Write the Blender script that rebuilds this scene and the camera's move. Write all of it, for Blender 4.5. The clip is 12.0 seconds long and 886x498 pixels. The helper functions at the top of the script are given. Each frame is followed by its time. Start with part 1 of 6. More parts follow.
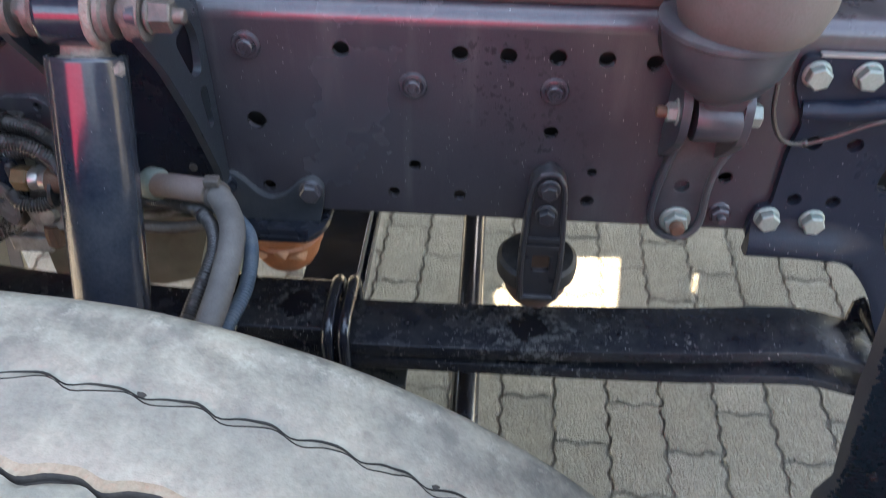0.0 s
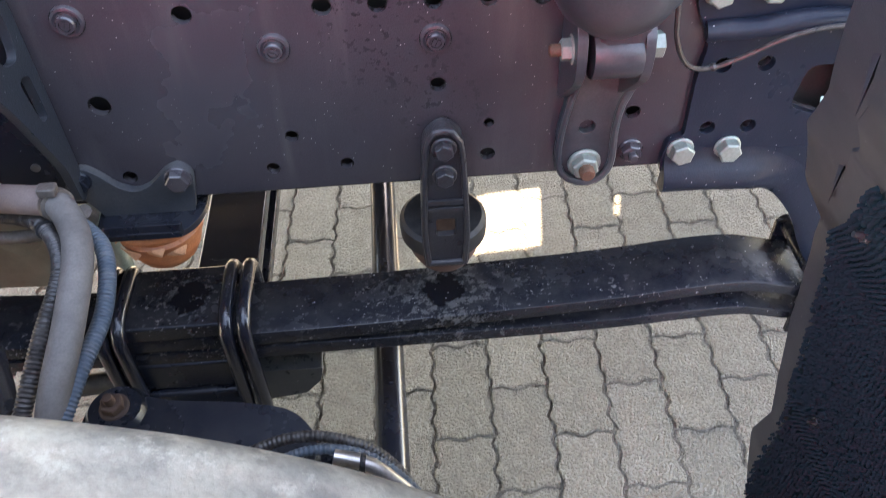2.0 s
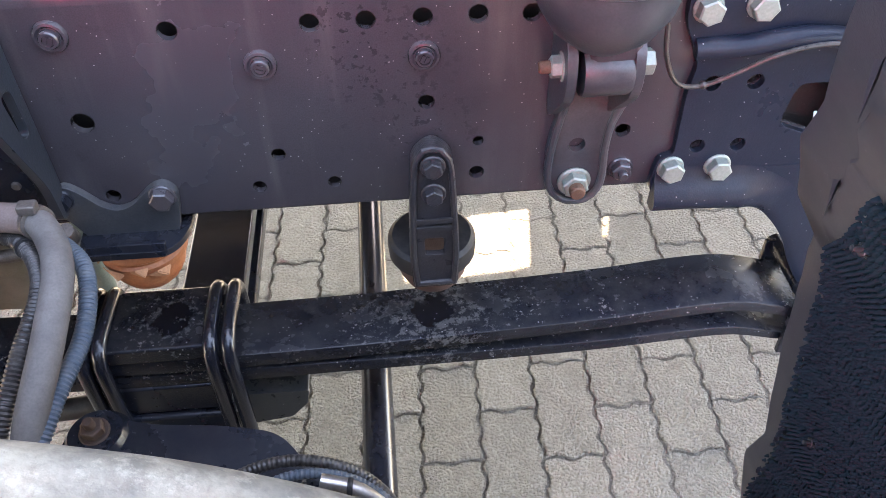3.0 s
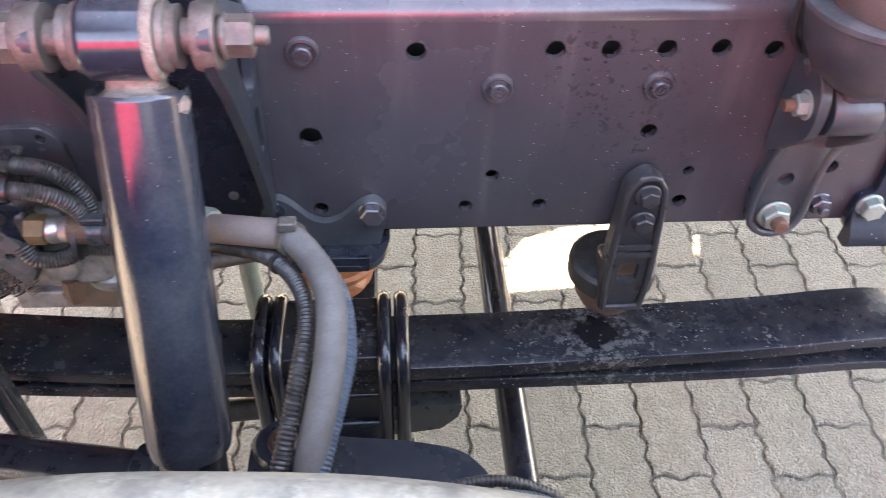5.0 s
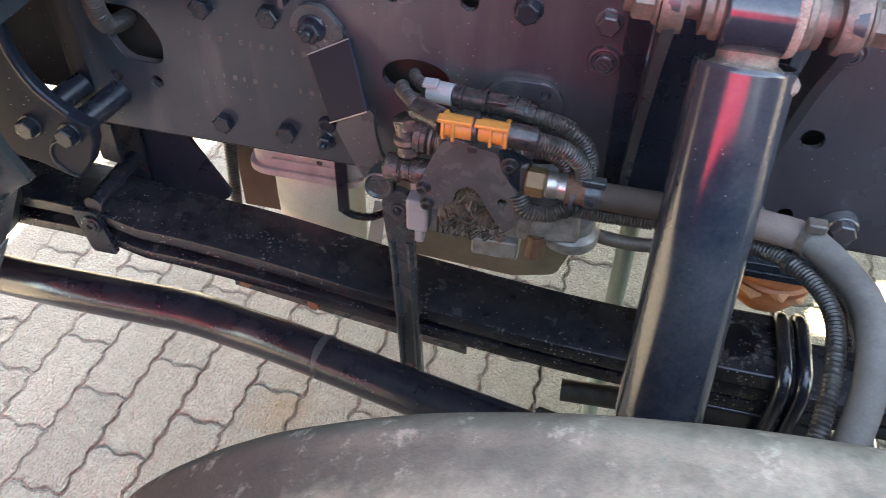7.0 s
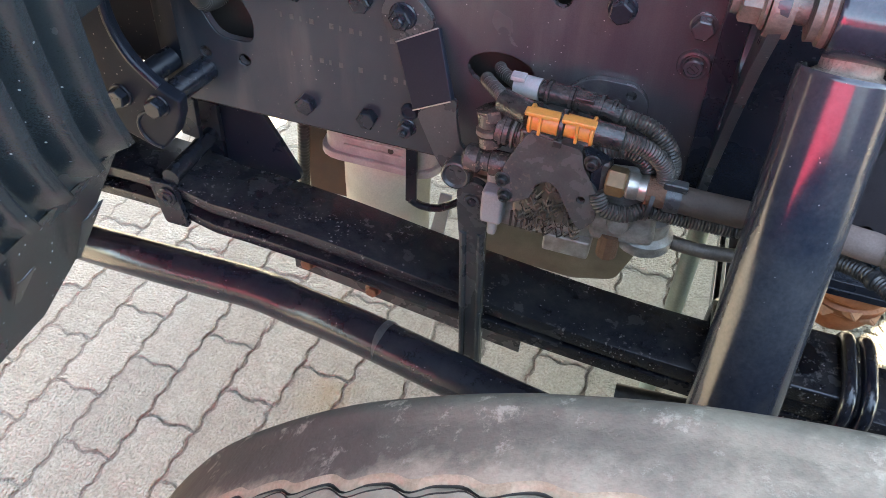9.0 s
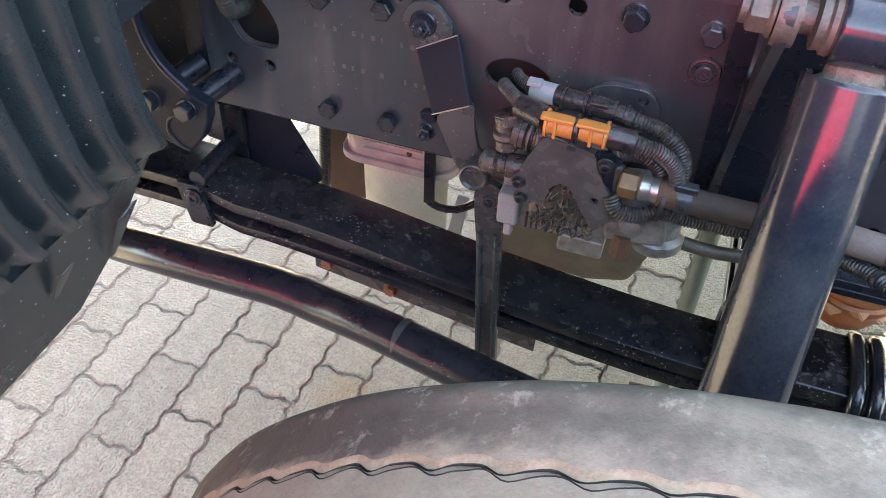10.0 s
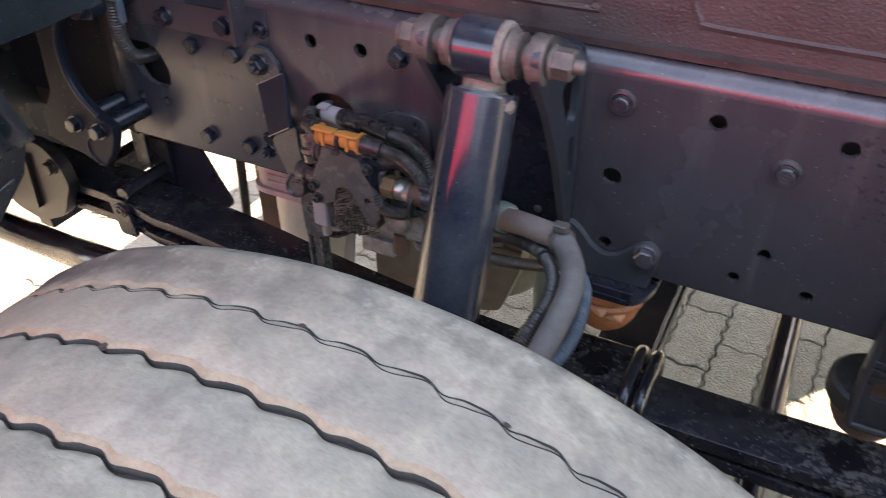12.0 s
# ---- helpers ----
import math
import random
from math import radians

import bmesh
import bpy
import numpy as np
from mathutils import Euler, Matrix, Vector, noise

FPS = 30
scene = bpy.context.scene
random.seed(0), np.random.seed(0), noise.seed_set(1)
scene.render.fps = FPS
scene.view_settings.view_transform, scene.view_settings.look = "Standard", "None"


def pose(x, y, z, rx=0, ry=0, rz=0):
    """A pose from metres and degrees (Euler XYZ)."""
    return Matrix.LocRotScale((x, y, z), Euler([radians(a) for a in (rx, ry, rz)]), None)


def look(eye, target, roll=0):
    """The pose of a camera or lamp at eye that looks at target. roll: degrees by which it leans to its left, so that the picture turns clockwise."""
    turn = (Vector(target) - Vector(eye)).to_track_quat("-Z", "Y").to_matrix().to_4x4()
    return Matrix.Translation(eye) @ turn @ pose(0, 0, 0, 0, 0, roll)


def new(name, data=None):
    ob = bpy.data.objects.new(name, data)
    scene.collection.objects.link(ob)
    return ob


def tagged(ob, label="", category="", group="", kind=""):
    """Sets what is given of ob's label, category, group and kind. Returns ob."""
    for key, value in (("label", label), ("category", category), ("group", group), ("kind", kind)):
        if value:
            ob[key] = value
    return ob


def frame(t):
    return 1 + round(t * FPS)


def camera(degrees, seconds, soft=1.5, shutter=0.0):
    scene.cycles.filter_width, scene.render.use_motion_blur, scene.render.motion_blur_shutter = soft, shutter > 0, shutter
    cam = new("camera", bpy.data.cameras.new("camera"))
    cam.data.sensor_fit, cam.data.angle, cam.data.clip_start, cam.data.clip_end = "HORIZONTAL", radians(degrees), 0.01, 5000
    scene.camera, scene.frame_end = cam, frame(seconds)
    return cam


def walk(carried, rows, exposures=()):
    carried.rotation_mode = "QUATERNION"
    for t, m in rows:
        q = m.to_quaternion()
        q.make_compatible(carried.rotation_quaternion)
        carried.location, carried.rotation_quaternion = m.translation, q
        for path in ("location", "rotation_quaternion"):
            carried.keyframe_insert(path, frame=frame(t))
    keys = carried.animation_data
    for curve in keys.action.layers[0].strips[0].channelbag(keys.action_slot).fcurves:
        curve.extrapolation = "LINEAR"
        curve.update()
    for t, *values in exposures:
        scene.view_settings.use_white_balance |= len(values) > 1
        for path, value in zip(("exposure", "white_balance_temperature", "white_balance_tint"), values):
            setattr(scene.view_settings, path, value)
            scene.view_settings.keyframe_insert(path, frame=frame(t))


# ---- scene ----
cam = camera(57.4, 12.0, soft=0.75, shutter=0.35)
EXPOSURES = [(0.0, 3.60, 8200, 10), (0.5, 3.49, 8300, 12), (1.0, 3.66, 8450, 12), (1.5, 3.84, 8500, 14), (2.0, 4.06, 8600, 17), (2.5, 4.24, 8600, 19), (4.5, 4.43, 8700, 20), (5.0, 4.50, 8850, 20), (5.5, 4.40, 8800, 16), (6.5, 4.18, 8750, 10), (7.0, 4.13, 8600, 8), (9.5, 4.20, 8350, 6), (10.0, 4.16, 8400, 7), (10.5, 4.15, 8450, 9), (11.0, 4.03, 8700, 12), (11.5, 3.62, 8750, 14), (12.0, 3.45, 8800, 16)]
PATH = [
    (0, (0.049, 0.04, 1.326), (-0.036, 1.567, 0.038), 0.8),
    (0.5, (0.065, 0.098, 1.347), (-0.005, 1.369, -0.195), 0.5),
    (1, (0.09, 0.124, 1.337), (0.051, 1.356, -0.238), -2.3),
    (1.5, (0.086, 0.138, 1.309), (0.109, 1.381, -0.257), -3.4),
    (2, (0.087, 0.141, 1.301), (0.165, 1.546, -0.12), -1.9),
    (2.5, (0.087, 0.143, 1.292), (0.194, 1.586, -0.088), -1.2),
    (2.7, (0.088, 0.144, 1.289), (0.199, 1.588, -0.09), -1.1),
    (4.3, (-0.018, 0.168, 1.295), (0.127, 1.608, -0.085), -0.1),
    (4.5, (-0.05, 0.174, 1.301), (0.101, 1.61, -0.083), 0.5),
    (5, (-0.134, 0.18, 1.31), (-0.013, 1.618, -0.075), 1.8),
    (5.5, (-0.214, 0.179, 1.316), (-0.214, 1.619, -0.072), 1.7),
    (6, (-0.299, 0.175, 1.306), (-0.432, 1.607, -0.083), 1.6),
    (6.5, (-0.366, 0.164, 1.297), (-0.614, 1.581, -0.092), 1.6),
    (7, (-0.411, 0.151, 1.284), (-0.729, 1.553, -0.107), 1.6),
    (7.5, (-0.434, 0.15, 1.281), (-0.793, 1.54, -0.112), 2.1),
    (7.7, (-0.441, 0.146, 1.276), (-0.806, 1.536, -0.115), 2.6),
    (9.5, (-0.442, 0.119, 1.286), (-0.867, 1.493, -0.103), 2.8),
    (10, (-0.438, 0.105, 1.297), (-0.882, 1.477, -0.089), 2.4),
    (10.5, (-0.394, 0.094, 1.303), (-0.873, 1.506, -0.031), 1.9),
    (11, (-0.271, 0.068, 1.315), (-0.938, 1.519, 0.111), 2.0),
    (11.5, (-0.115, 0.052, 1.32), (-0.931, 1.444, 0.139), 1.0),
    (12, (-0.019, 0.029, 1.325), (-0.755, 1.463, 0.14), -0.3),
]
walk(cam, [(t, look(eye, target, roll)) for t, eye, target, roll in PATH],
     exposures=EXPOSURES)

# ---- world, sun ----
SUN_TO = Vector((0.17, 0.62, 0.77)).normalized()      # towards the sun
world = bpy.data.worlds.new("world")
scene.world = world
world.use_nodes = True
wn = world.node_tree.nodes
sky = wn.new("ShaderNodeTexSky")
sky.sky_type = "NISHITA"
sky.sun_disc = False
sky.sun_elevation = math.asin(SUN_TO.z)
sky.sun_rotation = math.atan2(SUN_TO.x, SUN_TO.y)
wn["Background"].inputs[1].default_value = 0.15
world.node_tree.links.new(sky.outputs[0], wn["Background"].inputs[0])
sun = new("sun", bpy.data.lights.new("sun", "SUN"))
sun.data.energy, sun.data.angle, sun.data.color = 5.0, radians(0.55), (1.0, 0.95, 0.87)
sun.matrix_world = look(SUN_TO * 20, (0, 0, 0))


# ---- materials ----
DUST = (0.34, 0.31, 0.27)


def material(name, base, rough=0.5, metal=0.0, second=None, amount=0.4, scale=30.0, bump=0.1, fine=400.0,
             dust=None, dusting=0.0, speck=None, specks=0.0, spread=0.10, spec=0.5, coat=0.0, island=0.0, worn=(), bare=(0.2, 0.195, 0.19), streak=0.0, speckle=120.0, grain=0.35, crisp=0.175, deep=0.002, mottle=None, chips=None, spots=(), stain=None):
    """A surface with a base colour, a second one in patches, dust on faces that look up, and small specks."""
    m = bpy.data.materials.new(name)
    m.use_nodes = True
    nodes, links = m.node_tree.nodes, m.node_tree.links
    bsdf = nodes["Principled BSDF"]
    geo = nodes.new("ShaderNodeNewGeometry")

    def tex(size, detail=4.0, rough_=0.6):
        n = nodes.new("ShaderNodeTexNoise")
        n.inputs["Scale"].default_value, n.inputs["Detail"].default_value = size, detail
        n.inputs["Roughness"].default_value = rough_
        links.new(geo.outputs["Position"], n.inputs["Vector"])
        return n.outputs["Fac"]

    def ramp(value, lo, hi):
        n = nodes.new("ShaderNodeMapRange")
        n.inputs["From Min"].default_value, n.inputs["From Max"].default_value = lo, hi
        links.new(value, n.inputs["Value"])
        return n.outputs["Result"]

    def times(a, b):
        n = nodes.new("ShaderNodeMath")
        n.operation = "MULTIPLY"
        links.new(a, n.inputs[0])
        if isinstance(b, float):
            n.inputs[1].default_value = b
        else:
            links.new(b, n.inputs[1])
        return n.outputs[0]

    def mix(fac, a, b):
        n = nodes.new("ShaderNodeMix")
        n.data_type = "RGBA"
        links.new(fac, n.inputs[0])
        for socket, value in ((n.inputs[6], a), (n.inputs[7], b)):
            if isinstance(value, tuple):
                socket.default_value = (*value, 1)
            else:
                links.new(value, socket)
        return n.outputs[2]

    def plus(a, b):
        n = nodes.new("ShaderNodeMath")
        n.operation = "ADD"
        links.new(a, n.inputs[0])
        links.new(b, n.inputs[1])
        return n.outputs[0]

    coarse, small = tex(scale), tex(fine, 3.0)
    colour = mix(times(ramp(coarse, 0.35, 0.7), amount), base, second or tuple(min(1, c * 1.8 + 0.01) for c in base))
    colour = mix(times(ramp(small, 0.52 - crisp, 0.52 + crisp), float(grain)), colour, tuple(c * 0.5 for c in base))
    if island:
        rnd = nodes.new("ShaderNodeObjectInfo")
        tone = nodes.new("ShaderNodeHueSaturation")
        links.new(ramp(rnd.outputs["Random"], 0, 1), tone.inputs["Value"])
        tone.inputs["Value"].links[0].from_node.inputs["To Min"].default_value = 1 - island
        tone.inputs["Value"].links[0].from_node.inputs["To Max"].default_value = 1 + island
        links.new(colour, tone.inputs["Color"])
        colour = tone.outputs["Color"]
    roughness = ramp(coarse, 0.2, 0.8)
    node = roughness.node
    node.inputs["To Min"].default_value, node.inputs["To Max"].default_value = max(0.03, rough - 0.07), min(1, rough + 0.1)
    if dust:
        parts = nodes.new("ShaderNodeSeparateXYZ")
        links.new(geo.outputs["Normal"], parts.inputs[0])
        up = ramp(parts.outputs[2], -0.2, 1.0)
        patch = ramp(tex(scale * 2.3, 6.0, 0.7), 0.42, 0.72)
        lie = times(times(up, patch), float(dusting))
        colour = mix(lie, colour, dust)
        more = nodes.new("ShaderNodeMath")
        more.operation = "ADD"
        more.use_clamp = True
        links.new(roughness, more.inputs[0])
        links.new(times(lie, 0.5), more.inputs[1])
        roughness = more.outputs[0]
    if streak:
        flow = nodes.new("ShaderNodeMapping")
        flow.inputs["Scale"].default_value = (34.0, 34.0, 4.0)
        links.new(geo.outputs["Position"], flow.inputs["Vector"])
        run = nodes.new("ShaderNodeTexNoise")
        run.inputs["Scale"].default_value, run.inputs["Detail"].default_value = 1.0, 5.0
        links.new(flow.outputs["Vector"], run.inputs["Vector"])
        colour = mix(times(times(ramp(run.outputs["Fac"], 0.5, 0.75), ramp(tex(5.0, 2.0), 0.4, 0.65)), float(streak)), colour, DUST)
        colour = mix(times(ramp(tex(38.0, 6.0, 0.75), 0.60, 0.68), float(streak)), colour, tuple(c * 0.25 for c in base))
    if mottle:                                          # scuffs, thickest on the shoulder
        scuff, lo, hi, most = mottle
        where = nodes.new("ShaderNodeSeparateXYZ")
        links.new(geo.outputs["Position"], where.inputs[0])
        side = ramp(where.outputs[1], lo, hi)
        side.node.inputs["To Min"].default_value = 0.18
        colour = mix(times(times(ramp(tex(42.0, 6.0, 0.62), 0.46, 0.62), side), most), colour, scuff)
        # tan dust towards the front, deepened to put shade into the colour
        tan_shade = ramp(plus(where.outputs[0], times(tex(6.0, 3.0), 0.5)), 0.02, -0.30)
        colour = mix(times(tan_shade, 0.5), colour, (0.235, 0.20, 0.13))
        # inner shoulder of the front part, darkened unevenly
        shoulder_dark = ramp(plus(where.outputs[1], times(tex(26.0, 6.0, 0.7), 0.09)), 0.357, 0.378)
        colour = mix(times(times(shoulder_dark, tan_shade), 0.85), colour, (0.055, 0.048, 0.040))
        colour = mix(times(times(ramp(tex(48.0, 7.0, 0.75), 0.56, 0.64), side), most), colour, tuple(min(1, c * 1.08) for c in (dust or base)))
    def reach(cx, cy, cz):
        gap = nodes.new("ShaderNodeVectorMath")
        gap.operation = "DISTANCE"
        links.new(geo.outputs["Position"], gap.inputs[0])
        gap.inputs[1].default_value = (cx, cy, cz)
        return gap.outputs["Value"]

    for cx, cy, cz, far in worn:                        # paint rubbed off round a dark oily print
        away = reach(cx, cy, cz)
        near = ramp(away, far, far * 0.2)
        blot = plus(tex(85.0, 9.0, 0.78), times(near, 0.13))
        colour = mix(times(ramp(blot, 0.62, 0.66), 0.6), colour, mix(small, bare, tuple(c * 0.55 for c in bare)))
        oily = plus(away, times(tex(60.0, 5.0, 0.6), 0.045))
        colour = mix(ramp(oily, 0.049, 0.046), colour, tuple(c * 0.6 for c in base))
    if chips:                                           # small chips, in drifts
        many, most, chip = chips
        colour = mix(times(times(ramp(tex(190.0, 2.0, 0.5), 0.615, 0.64), ramp(tex(16.0, 3.0, 0.6), 0.62 - many, 0.72 - many)), most), colour, chip)
    for cx, cy, cz, far in spots:                       # dried dark splashes
        near = ramp(reach(cx, cy, cz), far, far * 0.3)
        colour = mix(times(times(ramp(tex(120.0, 3.0, 0.6), 0.59, 0.63), near), 0.5), colour, tuple(c * 0.3 for c in base))
    if stain:                                           # a rusty stain that soaked in
        soak = ramp(plus(reach(*stain[:3]), times(tex(22.0, 4.0), 0.10)), stain[3], stain[3] * 0.45)
        colour = mix(times(soak, 0.5), colour, (0.42, 0.27, 0.13))
    if speck:
        cells = nodes.new("ShaderNodeTexVoronoi")
        cells.inputs["Scale"].default_value = speckle
        links.new(geo.outputs["Position"], cells.inputs["Vector"])
        dots = nodes.new("ShaderNodeMath")
        dots.operation = "LESS_THAN"
        links.new(cells.outputs["Distance"], dots.inputs[0])
        dots.inputs[1].default_value = spread
        keep = ramp(tex(23.0, 2.0), 0.45, 0.6)
        colour = mix(times(times(dots.outputs[0], keep), float(specks)), colour, speck)
    links.new(colour, bsdf.inputs["Base Color"])
    links.new(roughness, bsdf.inputs["Roughness"])
    bsdf.inputs["Metallic"].default_value = metal
    bsdf.inputs["Specular IOR Level"].default_value = spec
    bsdf.inputs["Coat Weight"].default_value = coat
    bsdf.inputs["Coat Roughness"].default_value = 0.12
    if bump:
        b = nodes.new("ShaderNodeBump")
        b.inputs["Strength"].default_value, b.inputs["Distance"].default_value = bump, deep
        add = nodes.new("ShaderNodeMath")
        add.operation = "ADD"
        links.new(times(coarse, 0.5), add.inputs[0])
        links.new(small, add.inputs[1])
        links.new(add.outputs[0], b.inputs["Height"])
        links.new(b.outputs["Normal"], bsdf.inputs["Normal"])
    return m



FRAME = material("frame_paint", (0.047, 0.040, 0.047), 0.22, second=(0.080, 0.070, 0.079), amount=0.40, scale=5, bump=0.05, fine=700,
                 dust=DUST, dusting=0.12, speck=(0.34, 0.32, 0.31), specks=0.8, spread=0.075, streak=0.16,
                 spots=((0.085, 0.837, 0.885, 0.09), (0.13, 0.837, 0.80, 0.06), (0.05, 0.837, 0.93, 0.05)), spec=0.8)
PLATE = material("grey_black_paint", (0.021, 0.029, 0.039), 0.20, second=(0.043, 0.051, 0.061), amount=0.6, scale=7, bump=0.05, fine=700,
                 dust=DUST, dusting=0.12, speck=(0.34, 0.32, 0.31), specks=0.8, spread=0.075, streak=0.16)
BLACK = material("black_paint", (0.010, 0.013, 0.021), 0.25, second=(0.02, 0.024, 0.034), scale=14, bump=0.10, fine=500,
                 dust=DUST, dusting=0.05, speck=(0.34, 0.33, 0.33), specks=0.8, spread=0.08)
SPRING = material("spring_paint", (0.012, 0.014, 0.020), 0.22, second=(0.026, 0.028, 0.036), scale=12, bump=0.2, fine=420,
                  dust=DUST, dusting=0.08, speck=(0.36, 0.34, 0.33), specks=0.8, spread=0.12, chips=(0.06, 0.7, (0.27, 0.25, 0.235)),
                  worn=((0.128, 0.852, 0.507, 0.15), (-0.200, 0.852, 0.529, 0.075)))
GLOSS = material("gloss_black_paint", (0.009, 0.011, 0.018), 0.22, second=(0.018, 0.020, 0.03), scale=10, bump=0.05, fine=300,
                 dust=DUST, dusting=0.05, speck=(0.35, 0.35, 0.35), specks=0.6, spread=0.06, coat=0.3)
CAST = material("cast_iron", (0.014, 0.014, 0.017), 0.33, second=(0.034, 0.031, 0.033), scale=40, bump=0.5, fine=350, dust=DUST, dusting=0.14)
FORGED = material("worn_forged_paint", (0.030, 0.028, 0.033), 0.30, second=(0.055, 0.049, 0.052), scale=40, bump=0.4, fine=350, dust=DUST, dusting=0.12)
RUST = material("rusty_steel", (0.11, 0.052, 0.03), 0.7, metal=0.1, second=(0.21, 0.12, 0.075), amount=0.7, scale=60, bump=0.5, fine=600)
DUSTY = material("dusty_steel", (0.10, 0.085, 0.075), 0.48, metal=0.35, second=(0.23, 0.185, 0.155), amount=0.9, scale=55, bump=0.35)
ZINC = material("zinc_plated_steel", (0.25, 0.30, 0.26), 0.45, metal=0.4, second=(0.40, 0.43, 0.39), scale=40, bump=0.05, fine=300)
CHROME = material("bright_steel", (0.56, 0.53, 0.49), 0.32, metal=0.8, second=(0.30, 0.25, 0.20), amount=0.7, scale=60, bump=0.12)
BRASS = material("brass_fitting", (0.22, 0.135, 0.062), 0.45, metal=0.25, second=(0.13, 0.075, 0.035), amount=0.8, scale=60, bump=0.06)
ALLOY = material("cast_aluminium", (0.40, 0.385, 0.365), 0.36, metal=0.45, second=(0.10, 0.085, 0.07), amount=0.9, scale=46, bump=0.35)
OILY = material("oil_stained_aluminium", (0.20, 0.182, 0.145), 0.38, metal=0.2, second=(0.10, 0.087, 0.066), amount=0.85, scale=14, bump=0.2,
                dust=(0.4, 0.36, 0.28), dusting=0.4)
CANISTER = material("dull_white_canister", (0.66, 0.62, 0.53), 0.36, metal=0.25, second=(0.48, 0.42, 0.34), scale=30, bump=0.05)
PINKCAP = material("pinkish_alloy_rim", (0.52, 0.475, 0.46), 0.36, metal=0.15, second=(0.30, 0.25, 0.235), amount=0.7, scale=40, bump=0.1)
PLASTIC = material("black_plastic", (0.022, 0.030, 0.036), 0.22, second=(0.041, 0.051, 0.059), scale=12, bump=0.12, fine=600,
                   dust=DUST, dusting=0.08, speck=(0.45, 0.48, 0.48), specks=0.9, spread=0.09, speckle=90.0, spec=0.8)
MAT = material("spray_mat", (0.007, 0.020, 0.027), 0.4, second=(0.012, 0.034, 0.044), scale=20, bump=0.2, spec=0.06)
RUBBER = material("black_rubber", (0.014, 0.015, 0.018), 0.5, second=(0.03, 0.03, 0.03), scale=30, bump=0.1, dust=DUST, dusting=0.12)
HOSE = material("dusty_rubber_hose", (0.120, 0.108, 0.098), 0.7, second=(0.185, 0.168, 0.152), amount=0.8, scale=30, bump=0.12, fine=500,
                dust=(0.36, 0.33, 0.30), dusting=0.2)
BROWNHOSE = material("dusty_brown_hose", (0.20, 0.14, 0.12), 0.75, second=(0.28, 0.215, 0.19), amount=0.7, scale=35, bump=0.15, fine=500)
OUTHOSE = material("dark_brown_hose", (0.055, 0.040, 0.033), 0.6, second=(0.10, 0.076, 0.064), amount=0.7, scale=35, bump=0.15, fine=500, spec=0.3)
BLUEHOSE = material("blue_grey_conduit", (0.055, 0.085, 0.115), 0.5, second=(0.09, 0.12, 0.15), scale=40, bump=0.05, dust=DUST, dusting=0.3)
CONDUIT = material("grey_conduit", (0.026, 0.024, 0.024), 0.30, second=(0.075, 0.066, 0.060), scale=60, bump=0.1, dust=DUST, dusting=0.30)
ORANGE = material("orange_plastic", (0.62, 0.235, 0.05), 0.4, second=(0.46, 0.20, 0.06), scale=60, bump=0.05)
GREYPLUG = material("grey_plastic", (0.30, 0.30, 0.31), 0.5, second=(0.26, 0.25, 0.25), scale=60, bump=0.05)
BUFFER = material("orange_brown_rubber", (0.40, 0.125, 0.045), 0.5, second=(0.60, 0.24, 0.11), amount=0.8, scale=28, bump=0.3, fine=250,
                  dust=(0.5, 0.33, 0.25), dusting=0.5)
TORN = material("torn_pale_rubber", (0.58, 0.29, 0.16), 0.7, second=(0.44, 0.17, 0.07), scale=60, bump=0.3)
BROWNRUB = material("brown_rubber", (0.12, 0.07, 0.06), 0.6, second=(0.18, 0.11, 0.09), scale=50, bump=0.2)
SHIELD = material("red_brown_dusty_shield", (0.044, 0.023, 0.021), 0.5, second=(0.078, 0.047, 0.042), amount=0.9, scale=16, bump=0.6, fine=300,
                  dust=(0.24, 0.19, 0.17), dusting=0.14, speck=(0.35, 0.31, 0.29), specks=0.7, spread=0.10)
GUARD = material("grey_black_plastic", (0.062, 0.067, 0.086), 0.5, second=(0.085, 0.091, 0.112), scale=9, bump=0.15, fine=600, speck=(0.36, 0.36, 0.38), specks=0.5, spread=0.07, spec=0.25)
BELLOWS = material("grey_brown_rubber", (0.095, 0.083, 0.076), 0.65, second=(0.15, 0.135, 0.125), scale=20, bump=0.15, dust=DUST, dusting=0.5)
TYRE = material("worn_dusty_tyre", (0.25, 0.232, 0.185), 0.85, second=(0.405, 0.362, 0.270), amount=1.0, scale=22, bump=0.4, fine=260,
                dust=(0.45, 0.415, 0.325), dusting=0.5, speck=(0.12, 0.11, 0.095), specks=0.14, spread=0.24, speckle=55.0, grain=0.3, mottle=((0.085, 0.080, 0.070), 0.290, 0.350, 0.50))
LIP = material("brown_groove_lip", (0.30, 0.235, 0.150), 0.85, second=(0.41, 0.350, 0.245), amount=0.9, scale=70, bump=0.4)
GROOVE = material("tyre_groove", (0.045, 0.040, 0.035), 0.9, second=(0.11, 0.080, 0.055), scale=90, bump=0.3)
STONE = material("concrete_paver", (0.43, 0.376, 0.298), 0.9, second=(0.54, 0.487, 0.398), amount=0.9, scale=30, bump=1.0, fine=190,
                 speck=(0.11, 0.092, 0.078), specks=0.4, spread=0.17, island=0.10, grain=0.5, speckle=120.0, crisp=0.13, deep=0.05, stain=(-0.905, 0.965, -0.041, 0.13))
SAND = material("joint_sand", (0.40, 0.355, 0.285), 0.95, second=(0.18, 0.15, 0.115), amount=1.0, scale=34, bump=1.0, fine=260, grain=0.85, crisp=0.08, deep=0.02)
REDPAINT = material("red_paint", (0.56, 0.018, 0.085), 0.35, second=(0.54, 0.025, 0.05), scale=2, bump=0.02)
